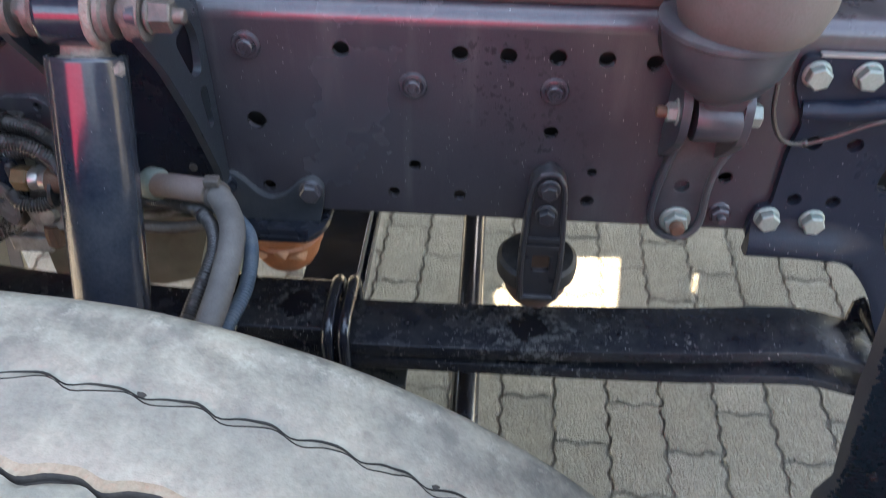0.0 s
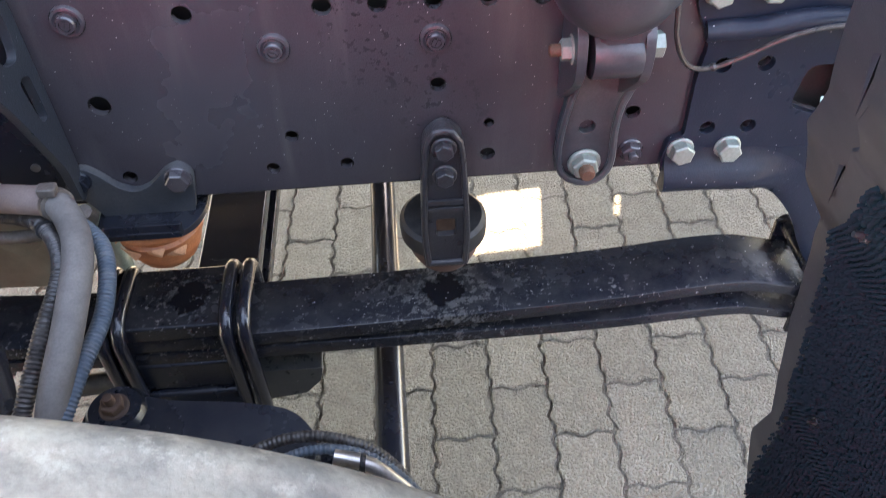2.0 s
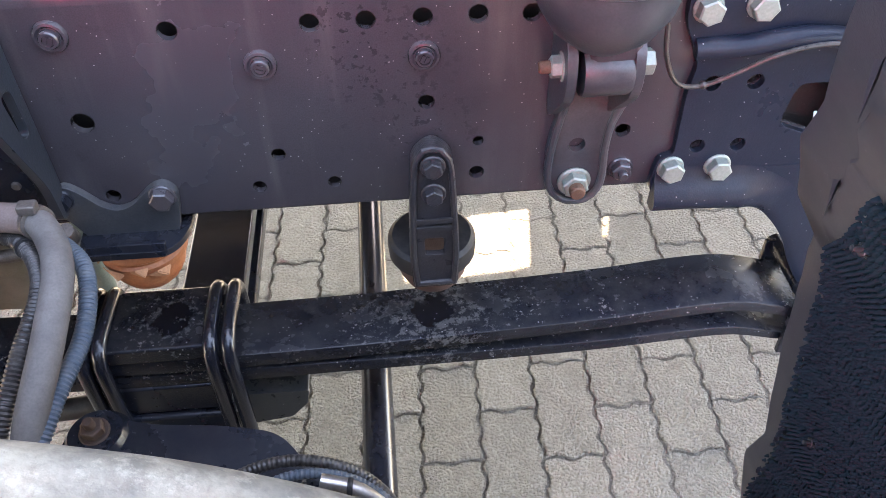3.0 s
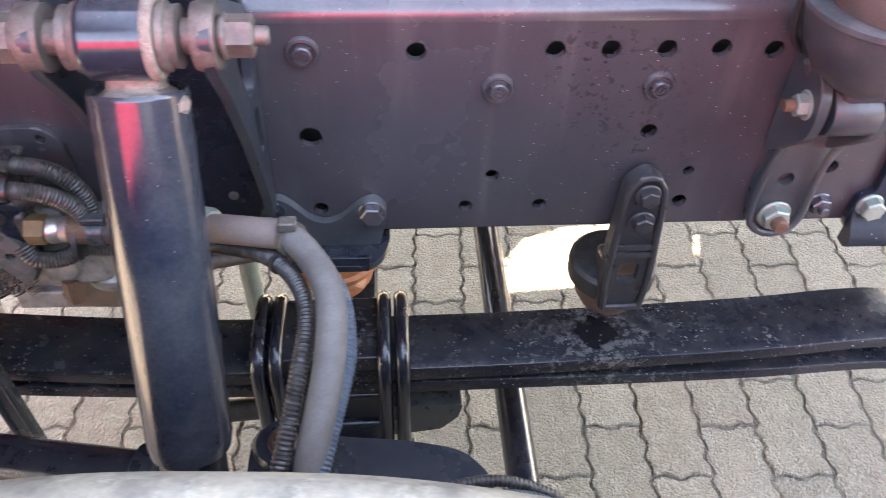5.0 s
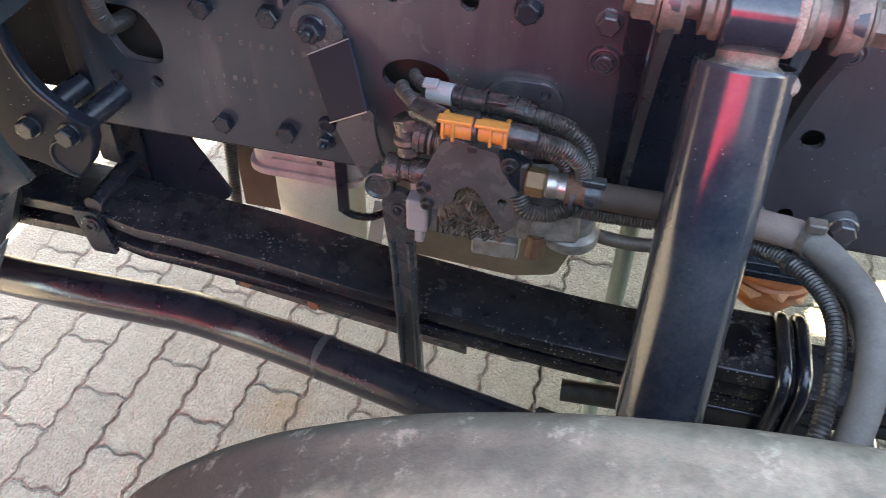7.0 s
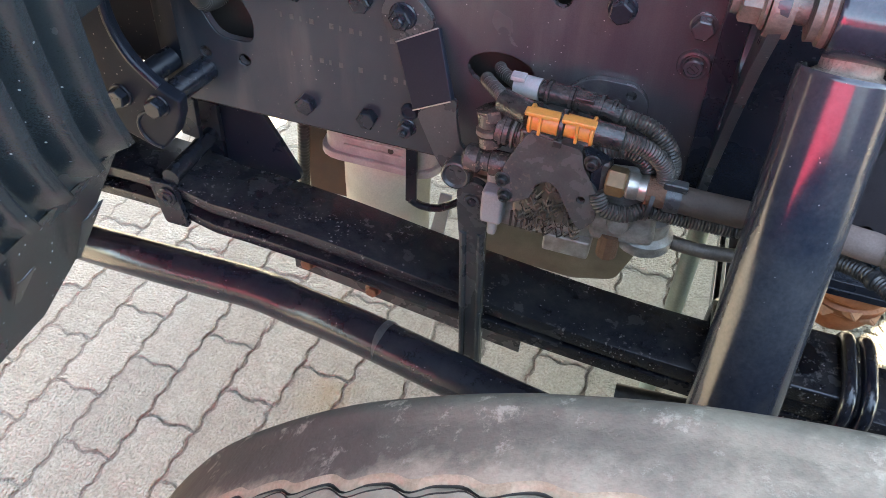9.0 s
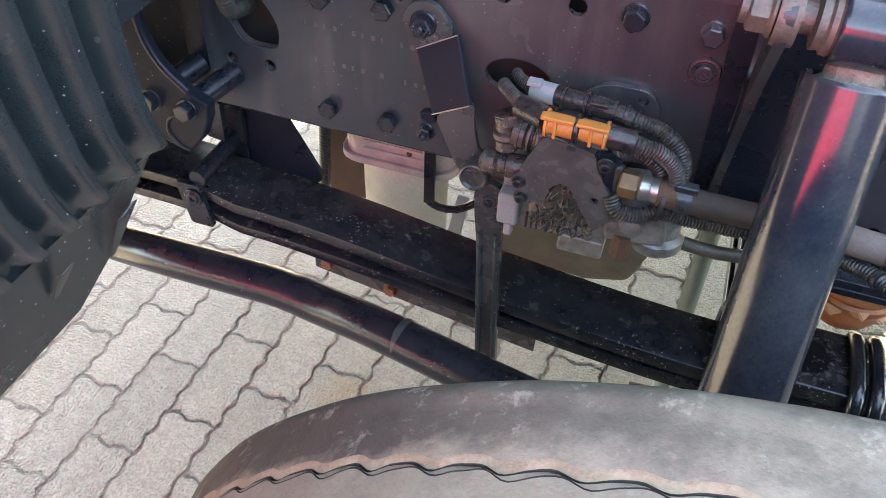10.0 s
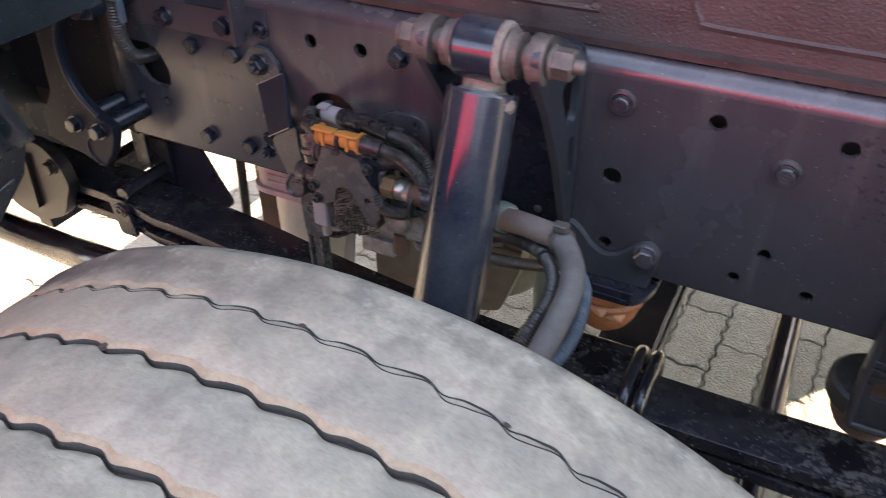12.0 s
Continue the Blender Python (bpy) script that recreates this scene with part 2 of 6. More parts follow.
ENGINE = material("dark_engine", (0.035, 0.03, 0.028), 0.6, second=(0.07, 0.05, 0.042), scale=10, bump=0.3)
SHOCK = material("dusty_gloss_black", (0.014, 0.019, 0.031), 0.17, second=(0.046, 0.050, 0.060), amount=0.9, scale=9, bump=0.04, fine=300,
                 dust=DUST, dusting=0.15, speck=(0.35, 0.35, 0.35), specks=0.6, spread=0.06, coat=0.3)
BLUEGREY = material("blue_grey_paint", (0.024, 0.029, 0.037), 0.30, second=(0.044, 0.050, 0.058), scale=16, bump=0.12, fine=450, dust=DUST, dusting=0.12, speck=(0.36, 0.35, 0.35), specks=0.6)
PLUGBLACK = material("glossy_black_plastic", (0.014, 0.014, 0.016), 0.18, second=(0.045, 0.038, 0.034), amount=0.7, scale=70, bump=0.4, fine=300, dust=DUST, dusting=0.12)
LINKPAINT = material("drag_link_paint", (0.011, 0.012, 0.020), 0.14, second=(0.022, 0.022, 0.03), scale=14, bump=0.12, fine=520, dust=DUST, dusting=0.04, speck=(0.34, 0.32, 0.32), specks=0.6, spread=0.09)
DARKRUST = material("dark_rusty_cast", (0.055, 0.032, 0.024), 0.7, second=(0.11, 0.06, 0.04), amount=0.8, scale=25, bump=0.4)
GRIME = material("oily_grime", (0.030, 0.028, 0.028), 0.18, second=(0.15, 0.125, 0.110), amount=0.6, scale=48, bump=0.6, fine=260, dust=(0.2, 0.16, 0.13), dusting=0.25, chips=(0.16, 0.8, (0.20, 0.15, 0.115)))
WIRE = material("brown_dry_fibre", (0.28, 0.20, 0.14), 0.7, second=(0.05, 0.04, 0.035), amount=0.9, scale=70, bump=0.1)
COVER = material("dark_dirty_cover", (0.058, 0.055, 0.055), 0.24, second=(0.120, 0.112, 0.106), amount=0.7, scale=30, bump=0.2, fine=420, dust=DUST, dusting=0.08, chips=(0.16, 0.7, (0.15, 0.115, 0.095)))
GREYSTEEL = material("dusty_grey_steel", (0.029, 0.033, 0.038), 0.26, second=(0.052, 0.057, 0.062), amount=0.8, scale=18, bump=0.12, fine=450, dust=DUST, dusting=0.14, speck=(0.36, 0.35, 0.35), specks=0.6)
CRUST = material("crusted_dust", (0.36, 0.28, 0.23), 0.9, second=(0.16, 0.12, 0.10), amount=0.9, scale=90, bump=1.6, fine=350)
# pale colour for highlights drawn on edges and bends
EDGE = material("edge_highlight", (0.40, 0.38, 0.35), 0.4, metal=0.4, second=(0.25, 0.24, 0.22), scale=60, bump=0.1)
CUP = material("dusty_blue_grey_steel", (0.035, 0.040, 0.048), 0.32, second=(0.085, 0.085, 0.088), amount=0.9, scale=14, bump=0.12, fine=450, dust=DUST, dusting=0.25)
HANGER = material("blue_black_pressed_steel", (0.011, 0.016, 0.028), 0.3, second=(0.02, 0.026, 0.04), scale=14, bump=0.12, fine=450, dust=DUST, dusting=0.05, speck=(0.34, 0.33, 0.33), specks=0.9, spread=0.09, spec=0.22)
MATTE = material("matte_black_paint", (0.010, 0.013, 0.022), 0.6, second=(0.018, 0.021, 0.03), scale=14, bump=0.1, fine=450, spec=0.2, speck=(0.34, 0.33, 0.33), specks=0.7)
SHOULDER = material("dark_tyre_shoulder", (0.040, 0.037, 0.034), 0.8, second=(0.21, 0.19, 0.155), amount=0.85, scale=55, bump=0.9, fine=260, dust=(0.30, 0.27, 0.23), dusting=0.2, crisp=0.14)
STAMP = material("bright_stamped_paint", (0.055, 0.055, 0.057), 0.30, second=(0.026, 0.027, 0.030), amount=0.95, scale=150, bump=0.2)


# ---- builders ----
def thing(name, base, label, category, group="", kind=""):
    ob = new(name)
    ob.empty_display_size = 0.05
    ob.matrix_world = Matrix.Translation(base)
    return tagged(ob, label, category, group, kind)


def root(ob):
    while ob.parent:
        ob = ob.parent
    return ob


def finish(bm, name, mat, smooth=35, recalc=True):
    if recalc:
        bmesh.ops.recalc_face_normals(bm, faces=bm.faces)
    me = bpy.data.meshes.new(name)
    bm.to_mesh(me)
    bm.free()
    me.materials.append(mat)
    me.shade_smooth()
    me.set_sharp_from_angle(angle=radians(smooth))
    return me


def part(name, bm, mat, parent, label="", bevel=0.0, smooth=35):
    """One mesh, given in world metres, as a part of a thing or of a part."""
    base = root(parent).matrix_world.translation
    bmesh.ops.translate(bm, verts=bm.verts, vec=-base)
    ob = new(name, finish(bm, name, mat, smooth))
    ob.parent = parent
    if bevel:
        mod = ob.modifiers.new("bevel", "BEVEL")
        mod.width, mod.segments, mod.limit_method, mod.angle_limit = bevel, 2, "ANGLE", radians(40)
        mod.harden_normals = True
    return tagged(ob, label)


def merge(bm, other):
    me = bpy.data.meshes.new("merge")
    other.to_mesh(me)
    other.free()
    bm.from_mesh(me)
    bpy.data.meshes.remove(me)
    return bm


def box(lo, hi, turn=None):
    bm = bmesh.new()
    bmesh.ops.create_cube(bm, size=1)
    lo, hi = Vector(lo), Vector(hi)
    for v in bm.verts:
        v.co = Vector((v.co[i] * (hi[i] - lo[i]) for i in range(3)))
        if turn:
            v.co.rotate(Euler([radians(a) for a in turn]))
        v.co += (lo + hi) / 2
    return bm


def circle(a, b, r, n=16):
    return [(a + r * math.cos(2 * math.pi * i / n), b + r * math.sin(2 * math.pi * i / n)) for i in range(n)]


def rounded(points, r, n=4):
    """A closed outline with its corners rounded."""
    out = []
    count = len(points)
    for i, p in enumerate(points):
        p, q, s = Vector(p), Vector(points[i - 1]), Vector(points[(i + 1) % count])
        k = min(r, (q - p).length * 0.45, (s - p).length * 0.45)
        a, b = p + (q - p).normalized() * k, p + (s - p).normalized() * k
        for j in range(n + 1):
            f = j / n
            out.append(tuple(a * (1 - f) ** 2 + p * 2 * f * (1 - f) + b * f * f))
    return out


def plate(outline, holes, origin, u, v, thick):
    """A flat plate: an outline with real holes, in the plane of u and v, thick along u x v."""
    u, v, o = Vector(u).normalized(), Vector(v).normalized(), Vector(origin)
    n = u.cross(v)
    bm = bmesh.new()
    edges = []
    for loop in (outline, *holes):
        vs = [bm.verts.new(o + u * a + v * b) for a, b in loop]
        edges += [bm.edges.new((vs[i - 1], vs[i])) for i in range(len(vs))]
    bmesh.ops.triangle_fill(bm, use_beauty=True, edges=edges, normal=n)
    ex = bmesh.ops.extrude_face_region(bm, geom=list(bm.faces))
    bmesh.ops.translate(bm, verts=[e for e in ex["geom"] if isinstance(e, bmesh.types.BMVert)], vec=n * thick)
    bmesh.ops.recalc_face_normals(bm, faces=bm.faces)
    return bm


def xz_plate(outline, holes, y, thick):
    """A plate in x and z whose outer face is at y and which reaches inwards."""
    return plate(outline, holes, (0, y + thick, 0), (1, 0, 0), (0, 0, 1), thick)


def yz_plate(outline, holes, x, thick):
    return plate(outline, holes, (x, 0, 0), (0, 1, 0), (0, 0, 1), thick)


def curve(points, step=0.012):
    """A smooth line through the points, cut into short steps."""
    pts = [Vector(p) for p in points]
    if len(pts) == 2:
        n = max(1, int((pts[1] - pts[0]).length / step))
        return [pts[0].lerp(pts[1], i / n) for i in range(n + 1)]
    ext = [pts[0] * 2 - pts[1]] + pts + [pts[-1] * 2 - pts[-2]]
    out = []
    for i in range(1, len(ext) - 2):
        p0, p1, p2, p3 = ext[i - 1:i + 3]
        n = max(2, int((p2 - p1).length / step))
        for j in range(n):
            t = j / n
            out.append(0.5 * (2 * p1 + (p2 - p0) * t + (2 * p0 - 5 * p1 + 4 * p2 - p3) * t * t + (3 * p1 - p0 - 3 * p2 + p3) * t ** 3))
    out.append(pts[-1])
    return out


def tube(points, r, seg=14, step=0.012, pitch=0.0, depth=0.0, flat=1.0):
    """A round bar or hose along a smooth line; pitch and depth give the rings of a conduit."""
    line = curve(points, min(step, pitch / 4) if pitch else step)
    bm = bmesh.new()
    side = None
    rings, run = [], 0.0
    for i, p in enumerate(line):
        d = (line[min(i + 1, len(line) - 1)] - line[max(i - 1, 0)]).normalized()
        if side is None:
            side = d.orthogonal().normalized()
        side = (side - d * side.dot(d)).normalized()
        other = d.cross(side)
        if i:
            run += (p - line[i - 1]).length
        rr = r - (depth * (0.5 - 0.5 * math.cos(2 * math.pi * run / pitch)) if pitch else 0)
        rings.append([bm.verts.new(p + (side * math.cos(a) + other * math.sin(a) * flat) * rr)
                      for a in (2 * math.pi * k / seg for k in range(seg))])
    for a, b in zip(rings, rings[1:]):
        for k in range(seg):
            bm.faces.new((a[k], a[(k + 1) % seg], b[(k + 1) % seg], b[k]))
    bm.faces.new(rings[0][::-1])
    bm.faces.new(rings[-1])
    return bm


def turned(profile, origin, axis, seg=28):
    """A turned body: (radius, height) pairs round an axis."""
    axis, o = Vector(axis).normalized(), Vector(origin)
    u = axis.orthogonal().normalized()
    v = axis.cross(u)
    bm = bmesh.new()
    rings = []
    for r, h in profile:
        if r < 1e-5:
            rings.append([bm.verts.new(o + axis * h)])
        else:
            rings.append([bm.verts.new(o + axis * h + (u * math.cos(a) + v * math.sin(a)) * r) for a in (2 * math.pi * k / seg for k in range(seg))])
    for a, b in zip(rings, rings[1:]):
        for k in range(seg):
            j = (k + 1) % seg
            if len(a) == 1:
                bm.faces.new((a[0], b[j], b[k]))
            elif len(b) == 1:
                bm.faces.new((a[k], a[j], b[0]))
            else:
                bm.faces.new((a[k], a[j], b[j], b[k]))
    for ring in (rings[0], rings[-1]):
        if len(ring) > 1:
            bm.faces.new(ring)
    bmesh.ops.recalc_face_normals(bm, faces=bm.faces)
    return bm


def slab(points, thick):
    """A thin moulded panel with a free outline."""
    bm = bmesh.new()
    top = [bm.verts.new(p) for p in points]
    low = [bm.verts.new(Vector(p) + Vector(thick)) for p in points]
    n = len(points)
    for ring in (top, low):
        bmesh.ops.triangle_fill(bm, use_beauty=True, edges=[bm.edges.new((ring[i - 1], ring[i])) for i in range(n)])
    for i in range(n):
        bm.faces.new((top[i - 1], top[i], low[i], low[i - 1]))
    return bm


BOLTS = {}


def bolt(parent, at, axis=(0, -1, 0), size=0.030, mat=None, head=0.45, washer=0.62, spin=0.0, stud=0.0, name="bolt", label="", socket=False):
    """A hexagon bolt head or nut on its washer; the meshes of alike bolts are shared."""
    mat = mat or BLACK
    key = (round(size, 4), mat.name, head, washer, stud, socket)
    if key not in BOLTS:
        bm = turned([(size * washer, 0), (size * washer, size * 0.07), (size * washer * 0.9, size * 0.13), (size * 0.3, size * 0.13)], (0, 0, 0), (0, 0, 1), 20)
        h0, h1, r = size * 0.12, size * (0.12 + head), size / 2 / math.cos(math.pi / 6)
        seg = 20 if socket else 6
        rr = size / 2 if socket else r
        merge(bm, turned([(rr, h0), (rr, h1 - size * 0.06), (rr * 0.86, h1)] + ([(rr * 0.5, h1), (rr * 0.48, h1 - size * 0.25), (0, h1 - size * 0.25)] if socket else [(0, h1)]), (0, 0, 0), (0, 0, 1), seg))
        if stud:
            merge(bm, turned([(size * 0.27, h1 - 0.001), (size * 0.27, h1 + stud * 0.8), (size * 0.22, h1 + stud), (0, h1 + stud)], (0, 0, 0), (0, 0, 1), 14))
        BOLTS[key] = finish(bm, "bolt", mat, 30)
    ob = new(name, BOLTS[key])
    ob.parent = parent
    rot = Vector(axis).to_track_quat("Z", "Y").to_matrix().to_4x4() @ Matrix.Rotation(radians(spin), 4, "Z")
    ob.matrix_basis = Matrix.Translation(Vector(at) - root(parent).matrix_world.translation) @ rot
    return tagged(ob, label)


RIVETS = []


def rivet(parent, at, mat, name="rivet"):
    """A dished rivet with a square mark in its cap, on a wall that faces -y."""
    if not RIVETS:
        bm = turned([(0.0160, 0), (0.0160, 0.0022), (0.0148, 0.0046), (0.0125, 0.0052), (0.0100, 0.0030), (0.0092, 0.0032), (0.0090, 0.0085), (0.0078, 0.0100), (0.0056, 0.0100), (0.0054, 0.0078), (0, 0.0078)], (0, 0, 0), (0, 0, 1), 28)
        merge(bm, box((-0.0036, -0.0036, 0.0070), (0.0036, -0.0008, 0.0098)))
        merge(bm, box((-0.0036, 0.0008, 0.0070), (0.0036, 0.0036, 0.0098)))
        RIVETS.append(finish(bm, "rivet", mat, 30))
    ob = new(name, RIVETS[0])
    ob.parent = parent
    ob.matrix_basis = Matrix.Translation(Vector(at) - root(parent).matrix_world.translation) @ Vector((0, -1, 0)).to_track_quat("Z", "Y").to_matrix().to_4x4() @ Matrix.Rotation(at[0] * 9, 4, "Z")
    return ob


# ---- chassis rail ----
RAIL = 0.837          # y of the rail's outer face
rail = thing("chassis_rail", (-0.2, 0.84, 0.70), "dark purple-grey painted steel truck chassis rail with bolt holes", "chassis rail")
ROUND = [(-0.109, 0.928, 0.0095), (0.02, 0.928, 0.0095), (0.072, 0.928, 0.0095), (0.125, 0.928, 0.0095), (0.177, 0.928, 0.0095),
         (0.228, 0.926, 0.0095), (-0.623, 0.926, 0.0095), (-0.548, 0.927, 0.0095), (-0.213, 0.835, 0.0115), (0.126, 0.835, 0.0085),
         (-0.03, 0.782, 0.0075), (0.024, 0.741, 0.0075), (-0.056, 0.741, 0.0075), (-0.21, 0.742, 0.008), (0.179, 0.783, 0.006),
         (0.178, 0.741, 0.0085), (0.334, 0.784, 0.0085), (-0.949, 0.783, 0.007), (-0.899, 0.783, 0.0075), (-0.292, 0.835, 0.008), (0.416, 0.842, 0.009), (0.461, 0.841, 0.009), (0.416, 0.764, 0.0085), (0.461, 0.763, 0.0085)]
oval = [(-0.60 + 0.036 * math.cos(a), 0.836 + 0.022 * math.sin(a)) for a in (2 * math.pi * i / 20 for i in range(20))]
window = rounded([(0.500, 0.785), (0.508, 0.835), (0.56, 0.835), (0.562, 0.760)], 0.012)
slot = rounded([(-0.965, 0.872), (-0.93, 0.806), (-0.885, 0.806), (-0.880, 0.835), (-0.90, 0.872)], 0.016)
part("web", xz_plate([(-0.985, 0.712), (1.5, 0.712), (1.5, 0.957), (-0.985, 0.957)], [circle(x, z, r) for x, z, r in ROUND] + [oval, slot, window], RAIL, 0.008), FRAME, rail)


def flange(z_edge, radius, sign):
    """The rounded edge and the flange of the channel."""
    bm = bmesh.new()
    prof = [(RAIL + radius * (1 - math.cos(a)), z_edge + sign * radius * math.sin(a)) for a in (math.pi / 2 * i / 8 for i in range(9))] + [(RAIL + 0.085, z_edge + sign * radius)]
    t = 0.008
    inner = [(RAIL + 0.085, z_edge + sign * (radius - t)), (RAIL + radius, z_edge + sign * (radius - t)), (RAIL + t, z_edge)]
    loop = prof + inner
    ends = [[bm.verts.new((x, y, z)) for y, z in loop] for x in (-0.985, 1.5)]
    n = len(loop)
    for i in range(n):
        bm.faces.new((ends[0][i], ends[0][(i + 1) % n], ends[1][(i + 1) % n], ends[1][i]))
    return bm


# added dark sheet that keeps the rail's holes shaded inside
part("inner_liner", box((-0.97, 0.885, 0.722), (1.48, 0.890, 0.962)), ENGINE, rail)
bend_bm = bmesh.new()
bend_line = curve([(-0.985, 0.837, 0), (-1.005, 0.841, 0), (-1.030, 0.858, 0), (-1.045, 0.890, 0), (-1.050, 0.96, 0)], 0.006)
bend_rows = [[bend_bm.verts.new((p.x + q * 0.006, p.y + q * 0.004, z)) for q, z in ((0, 0.706), (0, 0.98), (1, 0.98), (1, 0.706))] for p in bend_line]
for a, b in zip(bend_rows, bend_rows[1:]):
    for k in range(4):
        bend_bm.faces.new((a[k], a[(k + 1) % 4], b[(k + 1) % 4], b[k]))
part("inward_bend", bend_bm, MATTE, rail, smooth=60)
part("top_flange", flange(0.957, 0.023, 1), FRAME, rail)
part("bottom_flange", flange(0.712, 0.006, -1), FRAME, rail)
for x, z in ((-0.212, 0.929), (-0.031, 0.888), (0.125, 0.888)):
    rivet(rail, (x, RAIL, z), FRAME)
rivet(rail, (-0.417, RAIL, 0.887), FRAME)
for x, z, s in ((-0.492, 0.929, 0.020), (-0.823, 0.745, 0.0205), (-0.747, 0.745, 0.0205), (-0.823, 0.886, 0.0205), (-0.75, 0.887, 0.0205)):
    bolt(rail, (x, RAIL, z), size=s, spin=17 * x * 60, washer=0.7, head=0.6, mat=BLACK)
bolt(rail, (-0.418, RAIL, 0.927), size=0.018, spin=12, washer=0.7, head=0.6, mat=FRAME)
bolt(rail, (0.338, RAIL, 0.734), size=0.020, stud=0.008, washer=0.7, mat=FRAME)
bolt(rail, (-0.295, RAIL, 0.774), size=0.018, stud=0.006, washer=0.7, mat=DUSTY)

part("reinforcing_plate", xz_plate([(-0.984, 0.7125), (-0.655, 0.7125), (-0.668, 0.80), (-0.69, 0.89), (-0.69, 0.9565), (-0.984, 0.9565)], [circle(-0.949, 0.783, 0.007), circle(-0.899, 0.783, 0.0075), slot], RAIL - 0.0028, 0.0026), PLATE, rail, "dark grey reinforcing plate", bevel=0.0006)

# stamped marks on the rail, too worn to read
for row, (x0, z0, count) in enumerate(((-0.847, 0.848, 13), (-0.838, 0.803, 8), (-0.728, 0.798, 3))):
    for k in range(count):
        if (k * 7 + row) % 5 != 3:
            part("stamped_mark", box((x0 + 0.0115 * k, RAIL - 0.0031, z0 - 0.0004 * k), (x0 + 0.0115 * k + 0.0026 + 0.0022 * (k % 2), RAIL - 0.0020, z0 + 0.0062 - 0.0004 * k)), STAMP, rail)

# upper joining plate with its slot
joiner = thing("joining_plate", (-0.80, RAIL, 0.91), "dark steel joining plate bolted to the chassis rail", "bracket")
part("plate", xz_plate(rounded([(-0.92, 0.905), (-0.735, 0.905), (-0.722, 0.92), (-0.722, 1.15), (-0.92, 1.15)], 0.012), [rounded([(-0.835, 0.947), (-0.748, 0.947), (-0.748, 0.985), (-0.835, 0.985)], 0.014)], RAIL - 0.008, 0.0075), FRAME, joiner, bevel=0.001)
part("rib", box((-0.727, RAIL - 0.03, 0.91), (-0.722, RAIL - 0.0085, 1.15)), FRAME, joiner)
for x, z in ((-0.86, 0.923), (-0.755, 0.927)):
    bolt(joiner, (x, RAIL - 0.008, z), size=0.0205, washer=0.66, head=0.55, spin=x * 900)
bolt(joiner, (-0.701, RAIL - 0.001, 0.928), size=0.017, washer=0.8, head=0.4, socket=True)

# ---- engine side shield above the rail ----
shield = thing("engine_shield", (-0.2, 0.88, 0.985), "dusty red-brown pressed engine noise shield above the rail", "shield")
part("panel", plate([(-1.0, 0.0), (0.40, 0.0), (0.40, 0.62), (-1.0, 0.62)], [], (0, 0.875, 0.986), (1, 0, 0), (0, 0.12, 1), 0.006), SHIELD, shield)
part("lower_lip", box((-1.0, 0.852, 0.982), (0.40, 0.876, 0.990)), SHIELD, shield)
ridge = [(-1.0, 0.026), (-0.33, 0.026), (-0.27, 0.034), (-0.262, 0.075), (-0.235, 0.105), (-0.19, 0.105), (-0.165, 0.075), (-0.155, 0.036), (-0.09, 0.026), (0.40, 0.026)]
part("pressed_bead", tube([(x, 0.873 + 0.12 * z, 0.986 + z) for x, z in ridge], 0.006, 8), SHIELD, shield)

# engine and gearbox in the dark between the rails: they shade the ground under the truck
engine = thing("engine", (-0.2, 1.4, 0.55), "dark oily diesel engine block between the chassis rails", "engine")
part("block", box((-1.05, 1.0, 0.74), (0.15, 1.62, 1.55)), ENGINE, engine, bevel=0.02)
part("gearbox", box((0.15, 1.10, 0.80), (0.45, 1.45, 1.2)), ENGINE, engine, bevel=0.03)
pan = part("oil_pan", plate(rounded([(-0.69, 0.362), (-0.50, 0.352), (-0.435, 0.372), (-0.400, 0.478), (-0.39, 0.72), (-0.69, 0.72)], 0.012), [], (0, 1.20, 0), (1, 0, 0), (0, 0, 1), 0.14), OILY, engine, "oil-stained pan", bevel=0.012)
part("pan_rail", box((-0.69, 1.052, 0.500), (-0.397, 1.062, 0.515)), OILY, pan, bevel=0.002)
bowl = part("sump_bowl", turned([(0, 0), (0.080, 0), (0.105, 0.012), (0.122, 0.045), (0.135, 0.12), (0.138, 0.22)], (-0.505, 1.185, 0.360), (0, 0, 1), 44), OILY, engine, "rounded oil-stained bowl")
part("bowl_rim", turned([(0.135, 0.150), (0.144, 0.153), (0.144, 0.163), (0.135, 0.166)], (-0.505, 1.185, 0.360), (0, 0, 1), 44), ALLOY, bowl)
part("rusty_mount", box((-0.955, 1.06, 0.40), (-0.865, 1.10, 0.74)), DARKRUST, engine, "rusty brown mount", bevel=0.004)
cab = thing("truck_cab", (0.0, 1.6, 1.30), "unseen plain dark boxes for the truck cab, which give shade", "cab")
# unseen box, sized for the shade that the truck throws
part("body", box((-1.21, 0.97, 1.56), (3.2, 2.34, 3.7)), ENGINE, cab, bevel=0.03)
# unseen cover over the front only, added to darken the tyre and panel below
part("floor", box((-1.21, 0.05, 1.56), (-0.56, 0.966, 1.70)), ENGINE, cab, bevel=0.02)
# unseen panel; its holes are cut along the sun to give the ground's sun patches
patch_mask = thing("sun_patch_mask", (0.0, 2.35, 0.5), "unseen dark panel on the far side, pierced to shape the sun patches", "panel")
part("panel", xz_plate([(-1.25, 0.30), (1.9, 0.30), (1.9, 1.9), (-1.25, 1.9)], [[(0.615, 0.925), (0.485, 0.925), (0.395, 0.955), (0.335, 1.095), (0.365, 1.19), (0.640, 1.19)], [(0.80, 1.0), (0.815, 1.0), (0.815, 1.1), (0.80, 1.1)]], 2.35, 0.02), ENGINE, patch_mask)
